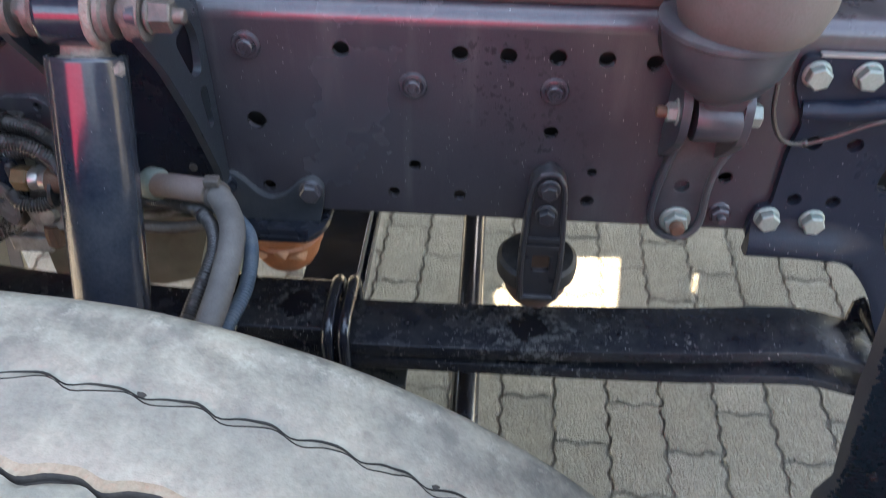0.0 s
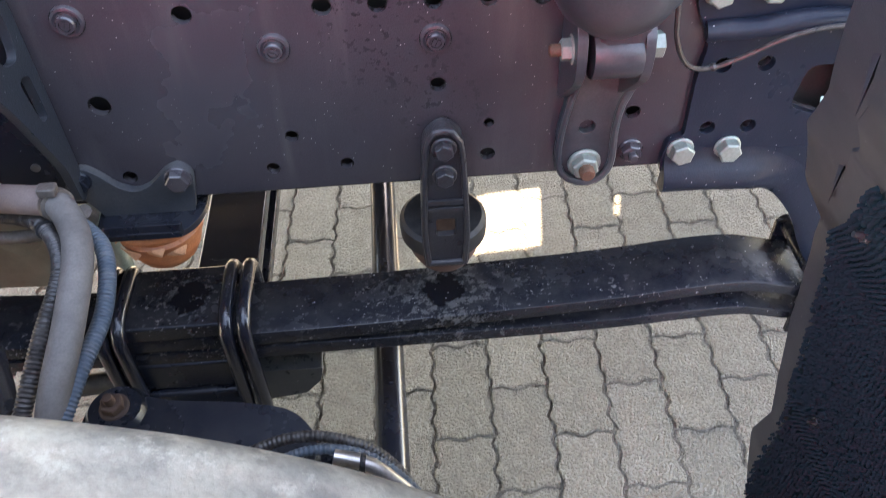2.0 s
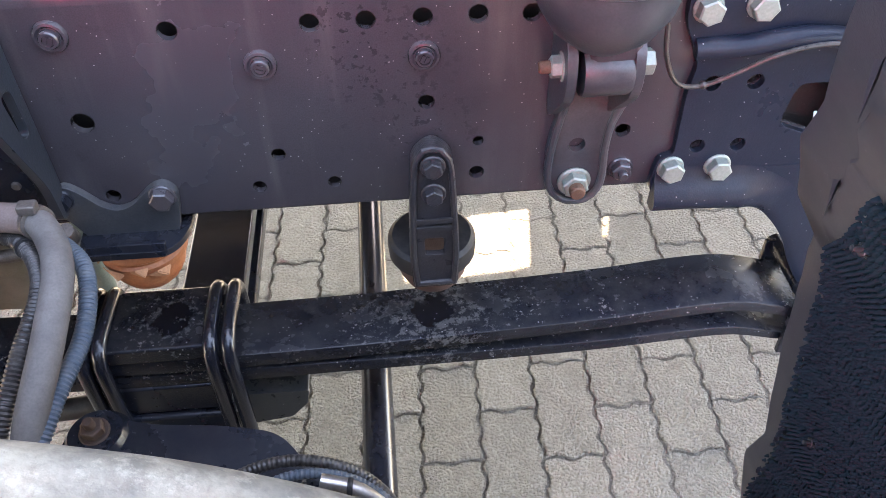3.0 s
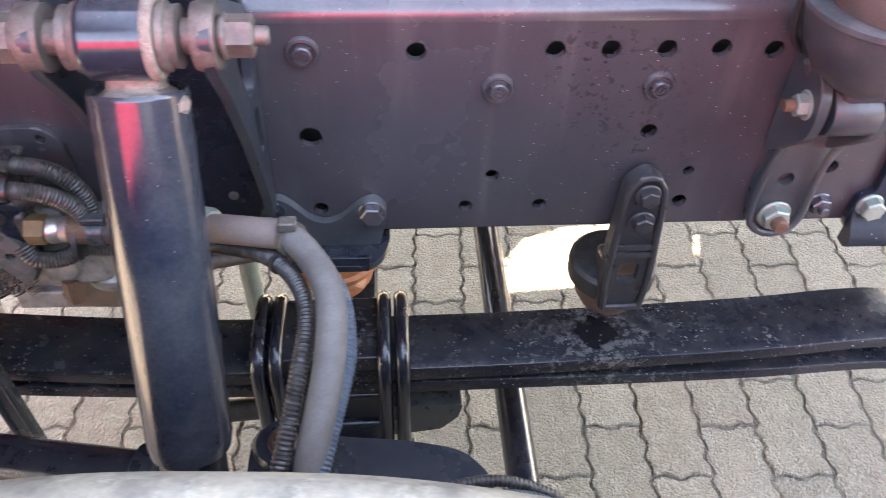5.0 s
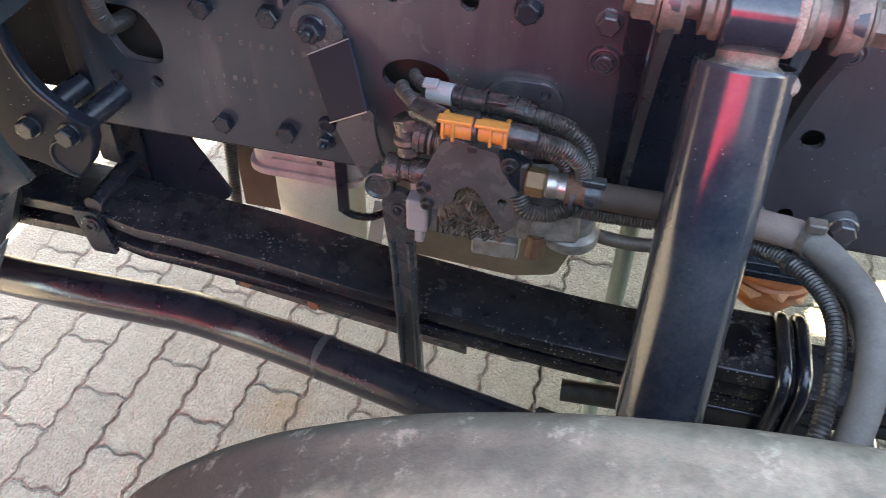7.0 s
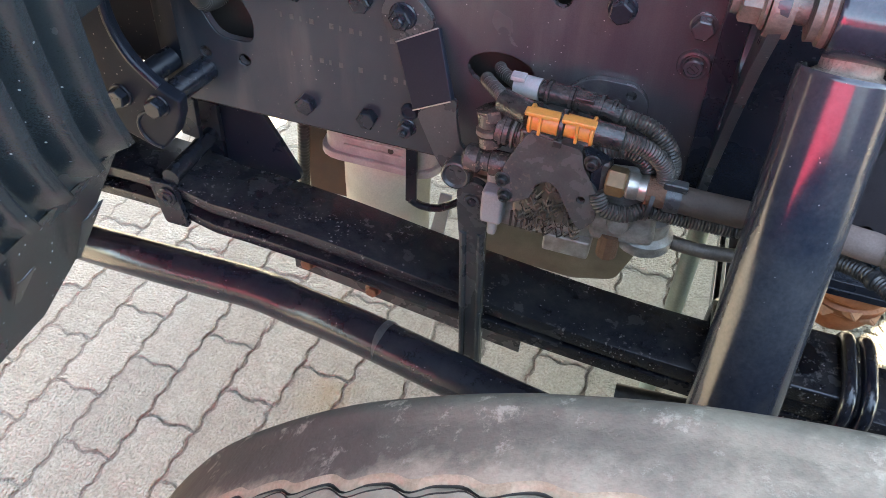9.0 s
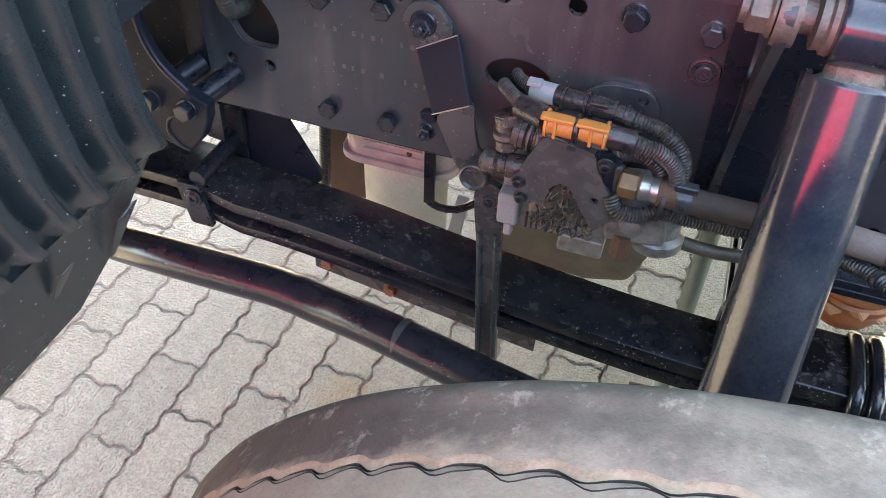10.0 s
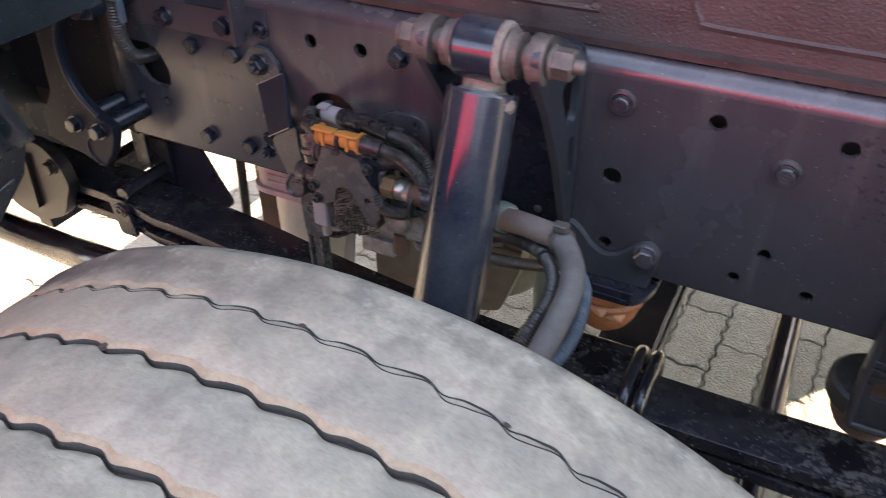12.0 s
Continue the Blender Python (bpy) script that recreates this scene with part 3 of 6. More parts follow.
far_rail = thing("far_chassis_rail", (0, 1.60, 0.70), "dark steel chassis rail on the other side", "chassis rail")
part("web", box((-1.3, 1.64, 0.70), (1.6, 1.648, 0.98)), FRAME, far_rail)
part("lower_flange", box((-1.3, 1.57, 0.70), (1.6, 1.648, 0.708)), FRAME, far_rail)

# ---- leaf spring ----
spring = thing("leaf_spring", (-0.2, 0.85, 0.44), "black two-leaf parabolic leaf spring, paint worn on top", "leaf spring")
TOP = [(-1.34, 0.590), (-1.2, 0.588), (-1.10, 0.588), (-1.045, 0.586), (-1.0, 0.578), (-0.965, 0.568), (-0.92, 0.567), (-0.80, 0.556), (-0.64, 0.532), (-0.41, 0.508), (-0.2, 0.502),
       (0.0, 0.503), (0.2, 0.510), (0.35, 0.518), (0.45, 0.528), (0.52, 0.528), (0.60, 0.508), (0.70, 0.500)]
THICK = 0.023


def leaf(top, lo, hi, near, far, thick):
    """A leaf with slightly rounded edges, swept along its arch."""
    line = [p for p in curve([(x, 0, z) for x, z in top], 0.02) if lo <= p.x <= hi]
    bm = bmesh.new()
    rings = []
    for p in line:
        t = thick * (1.12 - 0.35 * min(1, abs(p.x + 0.2) / 0.8))
        e = 0.0022
        rings.append([bm.verts.new((p.x, y, p.z + z)) for y, z in ((near + e, 0), (near + 0.3 * e, -0.3 * e), (near, -e), (near, e - t), (near + e, -t), (far - e, -t), (far, e - t), (far, -e), (far - 0.3 * e, -0.3 * e), (far - e, 0))])
    n = len(rings[0])
    for a, b in zip(rings, rings[1:]):
        for i in range(n):
            bm.faces.new((a[i], a[(i + 1) % n], b[(i + 1) % n], b[i]))
    bm.faces.new(rings[0])
    bm.faces.new(rings[-1])
    return bm


NEAR, FAR = 0.805, 0.895
part("upper_leaf", leaf(TOP, -1.34, 0.70, NEAR, FAR, THICK), SPRING, spring, smooth=24)
LOW = [(x, z - 0.029 - (0.020 if x > -0.2 else 0.010) * min(1, max(0, (abs(x + 0.2) - 0.15) / 0.5))) for x, z in TOP]
part("lower_leaf", leaf(LOW, -1.30, 0.66, NEAR + 0.001, FAR - 0.001, 0.021), SPRING, spring, smooth=24)

# ---- axle clamp: plate, block and two bent clamp bolts each side ----
clamp = thing("spring_clamp", (-0.215, 0.85, 0.36), "black axle clamp with bent rod bolts round the spring", "clamp")
part("top_plate", box((-0.278, 0.802, 0.503), (-0.152, 0.905, 0.529)), SPRING, clamp, "worn black top plate", bevel=0.004)
part("spacer", box((-0.285, 0.803, 0.40), (-0.145, 0.900, 0.452)), BLACK, clamp, bevel=0.004)
part("seat", box((-0.29, 0.795, 0.345), (-0.14, 0.905, 0.399)), BLACK, clamp, bevel=0.006)
for x in (-0.302, -0.281, -0.149, -0.127):
    part("clamp_rod", tube([(x, 0.79, 0.36), (x, 0.79, 0.42), (x, 0.79, 0.50), (x, 0.794, 0.522), (x, 0.81, 0.536), (x, 0.85, 0.539), (x, 0.89, 0.536), (x, 0.907, 0.52), (x, 0.91, 0.48), (x, 0.91, 0.36)], 0.0095, 12), GLOSS, clamp)
part("lug", plate(rounded([(-0.14, 0.335), (-0.075, 0.345), (-0.052, 0.372), (-0.046, 0.400), (-0.14, 0.402)], 0.004), [], (0, 0.88, 0), (1, 0, 0), (0, 0, 1), 0.06), GREYSTEEL, clamp, "rough grey cast side lug", bevel=0.003)
part("pin", tube([(-0.395, 0.85, 0.362), (-0.28, 0.85, 0.372)], 0.016), RUBBER, clamp, "rubber-capped pin")

# ---- axle, knuckle, tie rod ----
axle = thing("front_axle", (-0.215, 1.0, 0.27), "black forged front axle beam", "axle")
part("upper_flange", box((-0.265, 0.74, 0.315), (-0.165, 2.3, 0.345)), GLOSS, axle, bevel=0.004)
part("lower_flange", box((-0.265, 0.74, 0.235), (-0.165, 2.3, 0.262)), GLOSS, axle, bevel=0.004)
part("web", box((-0.228, 0.74, 0.261), (-0.202, 2.3, 0.316)), GLOSS, axle)
part("stub", turned([(0.05, 0), (0.05, 0.40), (0.035, 0.46)], (-0.235, 0.66, 0.44), (0, -1, 0), 24), CAST, axle)
knuckle = thing("steering_knuckle", (-0.22, 0.66, 0.42), "black cast steering knuckle with a rusty bolt", "steering knuckle")
part("arm", plate(rounded([(-0.30, 0.59), (-0.300, 0.695), (-0.265, 0.722), (-0.21, 0.700), (-0.12, 0.690), (-0.06, 0.675), (-0.03, 0.635), (-0.035, 0.59)], 0.03, 6), [], (0, 0, 0.475), (1, 0, 0), (0, 1, 0), 0.045), BLACK, knuckle, bevel=0.012)
part("boss", turned([(0.038, 0), (0.038, 0.03), (0.030, 0.042), (0, 0.042)], (-0.263, 0.690, 0.485), (0, 0, 1)), BLACK, knuckle)
bolt(knuckle, (-0.263, 0.690, 0.528), (0, -0.15, 1), 0.023, DARKRUST, head=0.5, washer=0.75, stud=0.012, label="rusty nut")
part("king_pin_housing", turned([(0.06, 0), (0.07, 0.03), (0.07, 0.12), (0.055, 0.16)], (-0.215, 0.62, 0.34), (0, 0, 1)), CAST, knuckle)
part("steering_arm", tube([(-0.08, 0.66, 0.47), (-0.02, 0.655, 0.43), (0.025, 0.64, 0.36), (0.04, 0.63, 0.30)], 0.022, 14), BLACK, knuckle)
tie = thing("tie_rod", (0.04, 0.75, 0.28), "black steel steering tie rod behind the axle", "tie rod")
part("bar", tube([(0.04, 0.62, 0.28), (0.04, 2.2, 0.28)], 0.0235, 20, 0.2), GLOSS, tie)
part("joint", turned([(0.03, -0.05), (0.038, -0.03), (0.038, 0.02), (0.02, 0.045), (0, 0.045)], (0.04, 0.62, 0.29), (0, 0, 1)), RUBBER, tie)

# ---- front wheel ----
WHEEL = Vector((-0.242, 0.22, 0.479))
STEER = Matrix.Translation((WHEEL.x, WHEEL.y, 0)) @ Matrix.Rotation(-0.0217, 4, "Z")
wheel = thing("wheel_assembly", (WHEEL.x, WHEEL.y, 0.0), "large truck front wheel with a worn dusty grey tyre", "wheel")


def tyre():
    """The tyre, with wavy grooves cut into a worn tread, slightly steered."""
    bm = bmesh.new()
    R, n = 0.53, 900
    grooves = (0.087, 0.0295, -0.0365, -0.094)
    side_ = [(0.150, 0.285), (0.172, 0.33), (0.185, 0.385), (0.184, 0.410)]
    side_ += [(u, R - 0.10 * ((u - 0.1277) / 0.0493) ** 3) for u in (0.177, 0.172, 0.166, 0.159, 0.151, 0.142, 0.133, 0.122, 0.108)]
    side_[-2:] = [(0.127, R - 0.0014), (0.122, R - 0.0008), (0.117, R - 0.0005), (0.112, R - 0.0003), (0.108, R - 0.0002), (0.104, R - 0.0001)]
    cols = [(y, r, 0.0, 0) for y, r in side_]
    for q, g in enumerate(grooves):
        if q == 0:                                       # the outer groove is worn down to two fine lines
            cols += [(g + 0.0050, R - 0.0002, 0.7, 0), (g - 0.0002, R - 0.0014, 0.95, 0), (g - 0.0012, R - 0.0045, 0.95, 1), (g - 0.0024, R - 0.0005, 0.8, 0), (g - 0.0042, R - 0.0001, 1.3, 0), (g - 0.0047, R - 0.0016, 1.3, 1), (g - 0.0052, R - 0.0001, 1.3, 0)]
            cols += [(g - 0.029, R, 0.0, 0)]
            continue
        w, d = 0.0016, 0.007
        cols += [(g + w + 0.0052, R - 0.0002, 0.7, 0), (g + w + 0.0006, R - 0.0022, 1.0, 0), (g + w * 0.6, R - d, 1.0, 1), (g - w * 0.6, R - d, 1.3, 1), (g - w - 0.001, R - 0.0016, 1.3, 0), (g - w - 0.005, R - 0.0004, 0.7, 0)]
        cols += [(g - 0.029, R, 0.0, 0)] if q < 3 else []
    cols += [(-y, r, 0.0, 0) for y, r in reversed(side_)]
    rings = []
    for i in range(n):
        a = 2 * math.pi * i / n
        s = (a * R / 0.040) % 1.0
        wave = 0.0024 * math.sin(2 * math.pi * s) + 0.0006 * math.sin(4 * math.pi * s + 1.0)
        late = 0.0024 * math.sin(2 * math.pi * s + 0.75) + 0.0005 * math.sin(4 * math.pi * s + 2.0)
        ring = []
        for y, r, f, _ in cols:
            rr = r + 0.0012 * noise.noise(Vector((math.cos(a) * 9, math.sin(a) * 9, y * 25))) * (0 if f else 1)
            k = noise.noise(Vector((math.cos(a) * 40, math.sin(a) * 40, y * 40))) * 0.0012 * f
            ring.append(bm.verts.new(STEER @ Vector((rr * math.cos(a), y + (late if f > 1 else wave * f) + k, WHEEL.z + rr * math.sin(a)))))
        rings.append(ring)
    for i in range(n):
        a, b = rings[i], rings[(i + 1) % n]
        for k in range(len(cols) - 1):
            face = bm.faces.new((a[k], b[k], b[k + 1], a[k + 1]))
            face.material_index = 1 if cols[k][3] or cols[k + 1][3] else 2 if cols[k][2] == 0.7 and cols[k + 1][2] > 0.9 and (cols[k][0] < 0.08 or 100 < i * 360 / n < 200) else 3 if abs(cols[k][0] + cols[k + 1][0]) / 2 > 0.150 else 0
    for v in bm.verts:                                   # the foot, flattened on the ground
        v.co.z = max(v.co.z, 0.034 * (v.co.x - 0.3) + 0.001)
    return bm


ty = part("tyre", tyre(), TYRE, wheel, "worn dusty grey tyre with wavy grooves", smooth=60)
ty.data.materials.append(GROOVE)
ty.data.materials.append(LIP)
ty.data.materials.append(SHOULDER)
part("rim", turned([(0.10, -0.05), (0.26, -0.06), (0.285, -0.10), (0.287, 0.12), (0.25, 0.125), (0.25, 0.0), (0.10, 0.02)], (WHEEL.x, 0.22, WHEEL.z), (0, 1, 0), 48), DUSTY, wheel, "steel rim")
for a, y in ((1.345, 0.087), (1.03, 0.087), (1.60, 0.087), (1.15, 0.0295), (1.80, 0.0295)):
    part("stone_chip", turned([(0.0, -0.003), (0.0034, -0.001), (0.003, 0.001), (0, 0.0012)], STEER @ Vector((0.528 * math.cos(a), y, WHEEL.z + 0.528 * math.sin(a))), (math.cos(a), 0, math.sin(a)), 7), GROOVE, ty)

# ---- shock absorber ----
A, B = Vector((-0.317, 0.700, 0.985)), Vector((-0.316, 0.585, 0.690))
down = (B - A).normalized()
shock = thing("shock_absorber", (-0.317, 0.58, 0.50), "glossy black shock absorber tube with a dusty top eye", "shock absorber")
tube_part = part("dust_tube", turned([(0, 0.007), (0.020, 0.007), (0.0320, 0.007), (0.0330, 0.004), (0.0352, 0.0035), (0.0365, 0.0055), (0.0365, 0.0075), (0.0365, 0.304), (0.0365, 0.306), (0.0345, 0.318), (0.030, 0.322)], A, down, 40), SHOCK, shock)
part("lower_tube", turned([(0.029, 0.30), (0.029, 0.50), (0.02, 0.51)], A, down, 28), BLACK, shock)
EYE = Vector((-0.317, 0.700, 1.022))
part("eye", turned([(0.021, -0.025), (0.0285, -0.025), (0.0300, -0.0225), (0.0300, -0.021), (0.0300, 0.021), (0.0300, 0.0225), (0.0285, 0.025), (0.021, 0.025)], EYE, (1, 0, 0), 40), SHOCK, shock)
part("worn_ring", turned([(0.0301, 0.0185), (0.0304, 0.019), (0.0304, 0.0222), (0.0287, 0.0253)], EYE, (1, 0, 0), 40), CRUST, shock, "pale scraped ring")
part("neck", turned([(0.026, -0.022), (0.021, -0.009), (0.022, 0.003), (0.029, 0.0078)], A, down, 24), CRUST, shock, "crusted dusty welded neck")
for s in (-1, 1):
    part("bush_collar", turned([(0.014, 0.0245), (0.0235, 0.0245), (0.0250, 0.027), (0.0245, 0.031), (0.0215, 0.033), (0.0225, 0.039), (0.014, 0.041)], EYE, (s, 0, 0), 28), DUSTY, shock, "dusty rubber bush")
part("crust", turned([(0.0, 0.004), (0.006, 0.003), (0.010, -0.002), (0.008, -0.016), (0, -0.02)], A + down * 0.010 + Vector((0.0296, -0.0108, 0.0034)), (0.19, -0.3, 1), 9), CRUST, tube_part, "patch of caked dust")
part("through_bolt", turned([(0.0125, -0.092), (0.0125, 0.086)], EYE, (1, 0, 0), 18), DUSTY, shock)
bolt(shock, EYE + Vector((0.068, 0, 0)), (1, 0, 0), 0.0265, DUSTY, head=0.7, washer=0.62, stud=0.010, spin=10, name="nut", label="dusty nut")
bolt(shock, EYE + Vector((-0.068, 0, 0)), (-1, 0, 0), 0.030, DUSTY, head=0.5, washer=0.66, spin=20)
tops = thing("shock_mount", (-0.317, 0.83, 0.74), "black cast shock absorber mount with lightening holes", "bracket")
ARM = rounded([(0.674, 1.032), (0.697, 1.048), (0.728, 1.037), (0.812, 0.989), (0.829, 0.962), (0.829, 0.735), (0.806, 0.735), (0.803, 0.784), (0.759, 0.882), (0.717, 0.957), (0.680, 1.006)], 0.016, 5)
HOLES = [circle(0.700, 1.022, 0.011, 14), rounded([(0.750, 0.972), (0.796, 0.978), (0.812, 0.950), (0.806, 0.910), (0.778, 0.918)], 0.014), rounded([(0.788, 0.898), (0.810, 0.894), (0.813, 0.842), (0.797, 0.846)], 0.009)]
part("arm", yz_plate(ARM, HOLES, -0.263, 0.009), BLUEGREY, tops, bevel=0.002)
part("arm", yz_plate(ARM, HOLES, -0.381, 0.009), BLUEGREY, tops, bevel=0.002)
part("ear", turned([(0.012, 0), (0.0235, 0), (0.0245, 0.003), (0.0235, 0.016), (0.012, 0.016)], (-0.268, 0.700, 1.022), (1, 0, 0), 24), DUSTY, tops)
part("ear", turned([(0.012, 0), (0.0235, 0), (0.0245, 0.003), (0.0235, 0.016), (0.012, 0.016)], (-0.384, 0.700, 1.022), (1, 0, 0), 24), DUSTY, tops)
part("foot", xz_plate(rounded([(-0.395, 0.725), (-0.258, 0.725), (-0.258, 0.99), (-0.405, 0.99)], 0.012), [], 0.824, 0.0125), BLACK, tops, bevel=0.002)

# ---- bump stops ----
stop = thing("bump_stop", (-0.205, 0.82, 0.615), "orange-brown rubber bump stop under its steel bracket", "bump stop", group="bump stops")
part("bracket_plate", xz_plate(rounded([(-0.278, 0.738), (-0.272, 0.757), (-0.253, 0.767), (-0.240, 0.757), (-0.222, 0.736), (-0.206, 0.729), (-0.190, 0.735), (-0.168, 0.757), (-0.153, 0.763), (-0.140, 0.751), (-0.143, 0.727), (-0.150, 0.692), (-0.245, 0.692), (-0.260, 0.720)], 0.009), [], 0.826, 0.010), CUP, stop, bevel=0.002)
part("shelf", plate(rounded([(-0.252, 0.792), (-0.160, 0.792), (-0.146, 0.806), (-0.138, 0.83), (-0.138, 0.895), (-0.258, 0.895)], 0.012), [], (0, 0, 0.690), (1, 0, 0), (0, 1, 0), 0.008), BLACK, stop, bevel=0.003)
part("lip", slab([(-0.246, 0.792, 0.690), (-0.160, 0.792, 0.690), (-0.158, 0.794, 0.708), (-0.244, 0.796, 0.706)], (0, 0.006, 0)), BLACK, stop, bevel=0.002)
part("rubber", turned([(0, 0.0), (0.048, 0.0), (0.0505, 0.004), (0.0505, 0.011), (0.0465, 0.015), (0.0460, 0.018), (0.0490, 0.022), (0.0480, 0.030), (0.0430, 0.035), (0.0425, 0.038), (0.0430, 0.043), (0.0405, 0.052), (0.034, 0.064), (0.024, 0.074), (0.012, 0.079), (0, 0.080)], (-0.200, 0.845, 0.689), (0, 0, -1), 40), BUFFER, stop, "ribbed orange-brown rubber cone")
for a, z, w in ((200, 0.668, 0.020), (238, 0.664, 0.026), (275, 0.669, 0.016), (300, 0.662, 0.020)):
    c = Vector((-0.200 + 0.0492 * math.cos(radians(a)), 0.845 + 0.0492 * math.sin(radians(a)), z))
    t = Vector((-math.sin(radians(a)), math.cos(radians(a)), 0)) * w
    out_ = Vector((math.cos(radians(a)), math.sin(radians(a)), 0)) * 0.004
    part("torn_flake", slab([c - t * 0.6, c + out_ - t * 0.2 + Vector((0, 0, 0.004)), c + t * 0.6 + Vector((0, 0, 0.002)), c + out_ + t * 0.3 - Vector((0, 0, 0.006)), c - t * 0.3 - Vector((0, 0, 0.004))], (0, 0, -0.003)), TORN, stop, "pale torn rubber flake")
bolt(stop, (-0.156, 0.826, 0.746), size=0.022, washer=0.66, spin=12, mat=FRAME)
bolt(stop, (-0.259, 0.826, 0.750), size=0.020, washer=0.66, spin=5, mat=BLACK)

stop2 = thing("bump_stop", (0.128, 0.85, 0.55), "black forged bump stop arm with a rubber pad", "bump stop", group="bump stops")
stop_arm = part("arm", plate(rounded([(-0.026, 0.010), (-0.028, 0.05), (-0.026, 0.12), (-0.021, 0.195), (0.0, 0.212), (0.021, 0.195), (0.026, 0.12), (0.028, 0.05), (0.026, 0.010)], 0.011, 5),
                  [rounded([(-0.011, 0.060), (0.011, 0.060), (0.011, 0.085), (-0.011, 0.085)], 0.004)], (0.128, 0.822, 0.592), (1, 0, 0), (0, 0.03, 1), 0.020), FORGED, stop2, bevel=0.004)
part("rim", merge(tube([(0.107, 0.800, 0.610), (0.104, 0.801, 0.66), (0.106, 0.803, 0.72), (0.111, 0.805, 0.785), (0.128, 0.806, 0.799), (0.145, 0.805, 0.785), (0.150, 0.803, 0.72), (0.152, 0.801, 0.66), (0.149, 0.800, 0.610)], 0.0036, 8), tube([(0.107, 0.800, 0.612), (0.149, 0.800, 0.612)], 0.0036, 8)), FORGED, stop_arm)
part("window_back", box((0.112, 0.812, 0.645), (0.144, 0.818, 0.685)), RUST, stop_arm)
for z in (0.744, 0.780):
    bolt(stop2, (0.128, 0.802, z), size=0.018, washer=0.75, head=0.5, spin=z * 300, mat=FORGED)
disc = part("disc", turned([(0, 0.012), (0.047, 0.012), (0.052, 0.008), (0.053, 0.0), (0.052, -0.014), (0.046, -0.018), (0, -0.018)], (0.128, 0.857, 0.626), (0, 0, 1), 40), RUBBER, stop2)
part("rubber_pad", turned([(0, 0), (0.040, 0), (0.041, -0.02), (0.033, -0.036), (0, -0.040)], (0.128, 0.855, 0.608), (0, 0, 1), 30), BROWNRUB, disc, "brown rubber pad")
part("stem", box((0.105, 0.82, 0.60), (0.151, 0.86, 0.66)), FORGED, stop2, bevel=0.006)
for k in range(2):
    part("cast_mark", box((0.108, 0.7995, 0.692 + 0.011 * k), (0.148, 0.8025, 0.698 + 0.011 * k)), FORGED, stop_arm)

# ---- cab spring mount on the rail ----
mount = thing("cab_spring_mount", (0.295, 0.82, 0.69), "dark channel bracket carrying a cab spring lug", "bracket")
part("channel", xz_plate(rounded([(0.252, 0.735), (0.258, 0.713), (0.276, 0.701), (0.299, 0.701), (0.311, 0.715), (0.314, 0.74), (0.311, 0.775), (0.316, 0.811), (0.327, 0.844), (0.333, 0.90), (0.262, 0.90), (0.268, 0.855), (0.258, 0.81), (0.252, 0.775)], 0.010, 4), [circle(0.283, 0.777, 0.009)], 0.826, 0.010), CUP, mount, bevel=0.001)
part("rim", tube([(0.243, 0.800, 0.935), (0.258, 0.806, 0.908), (0.267, 0.812, 0.888), (0.268, 0.816, 0.855), (0.260, 0.818, 0.816), (0.254, 0.820, 0.775), (0.253, 0.821, 0.742), (0.259, 0.821, 0.719), (0.277, 0.821, 0.705), (0.298, 0.821, 0.706), (0.310, 0.821, 0.720), (0.313, 0.820, 0.740), (0.311, 0.818, 0.775), (0.314, 0.816, 0.811), (0.325, 0.812, 0.844), (0.331, 0.806, 0.872), (0.334, 0.800, 0.90)], 0.0042, 10), CUP, mount)
for x in (0.248, 0.310):
    part("cheek", yz_plate(rounded([(0.762, 0.875), (0.765, 0.925), (0.832, 0.95), (0.832, 0.81)], 0.022), [], x, 0.010), CUP, mount, bevel=0.002)
part("lug", turned([(0.013, 0.0), (0.025, 0.0), (0.026, 0.003), (0.026, 0.043), (0.025, 0.046), (0.013, 0.046)], (0.265, 0.787, 0.893), (1, 0, 0), 28), CUP, mount, "dusty dark bush")
bolt(mount, (0.249, 0.787, 0.897), (-1, 0, 0), 0.019, ZINC, head=0.5, washer=0.75, stud=0.0, name="nut", label="bright plated nut")
bolt(mount, (0.320, 0.787, 0.897), (1, 0, 0), 0.022, ZINC, head=0.5, washer=0.75, label="bright plated bolt")
bolt(mount, (0.284, 0.825, 0.729), size=0.026, mat=ZINC, head=0.4, washer=0.72, stud=0.0, name="nut", label="pale plated nut")
part("stud", turned([(0.0085, 0), (0.0085, 0.012), (0.007, 0.014), (0, 0.014)], (0.284, 0.815, 0.729), (0, -1, 0), 14), RUST, mount, "rusty bolt end")
part("stud", turned([(0.0062, 0), (0.0062, 0.014), (0.005, 0.016), (0, 0.016)], (0.243, 0.787, 0.897), (-1, 0, 0), 12), RUST, mount, "rusty bolt end")
cabspring = thing("cab_air_spring", (0.30, 0.79, 0.90), "grey-brown rubber cab air spring in a cup", "air spring")
cup = part("cup", turned([(0.024, -0.048), (0.034, -0.040), (0.046, -0.030), (0.058, -0.010), (0.064, 0.014), (0.066, 0.026), (0.063, 0.030), (0.0, 0.030)], (0.276, 0.768, 0.978), (0, 0, 1), 40), CUP, cabspring, "dusty blue-grey steel cup")
part("cup_rim", turned([(0.064, 0.022), (0.069, 0.025), (0.069, 0.030), (0.063, 0.033)], (0.276, 0.768, 0.978), (0, 0, 1), 40), CUP, cup)
part("bellows", turned([(0.050, 0.02), (0.064, 0.034), (0.071, 0.058), (0.073, 0.10), (0.073, 0.30)], (0.287, 0.762, 0.978), (0, 0, 1), 40), BELLOWS, cabspring, "dusty rubber bellows")
part("lug_stem", box((0.268, 0.768, 0.895), (0.318, 0.80, 0.945)), FRAME, cabspring, bevel=0.008)
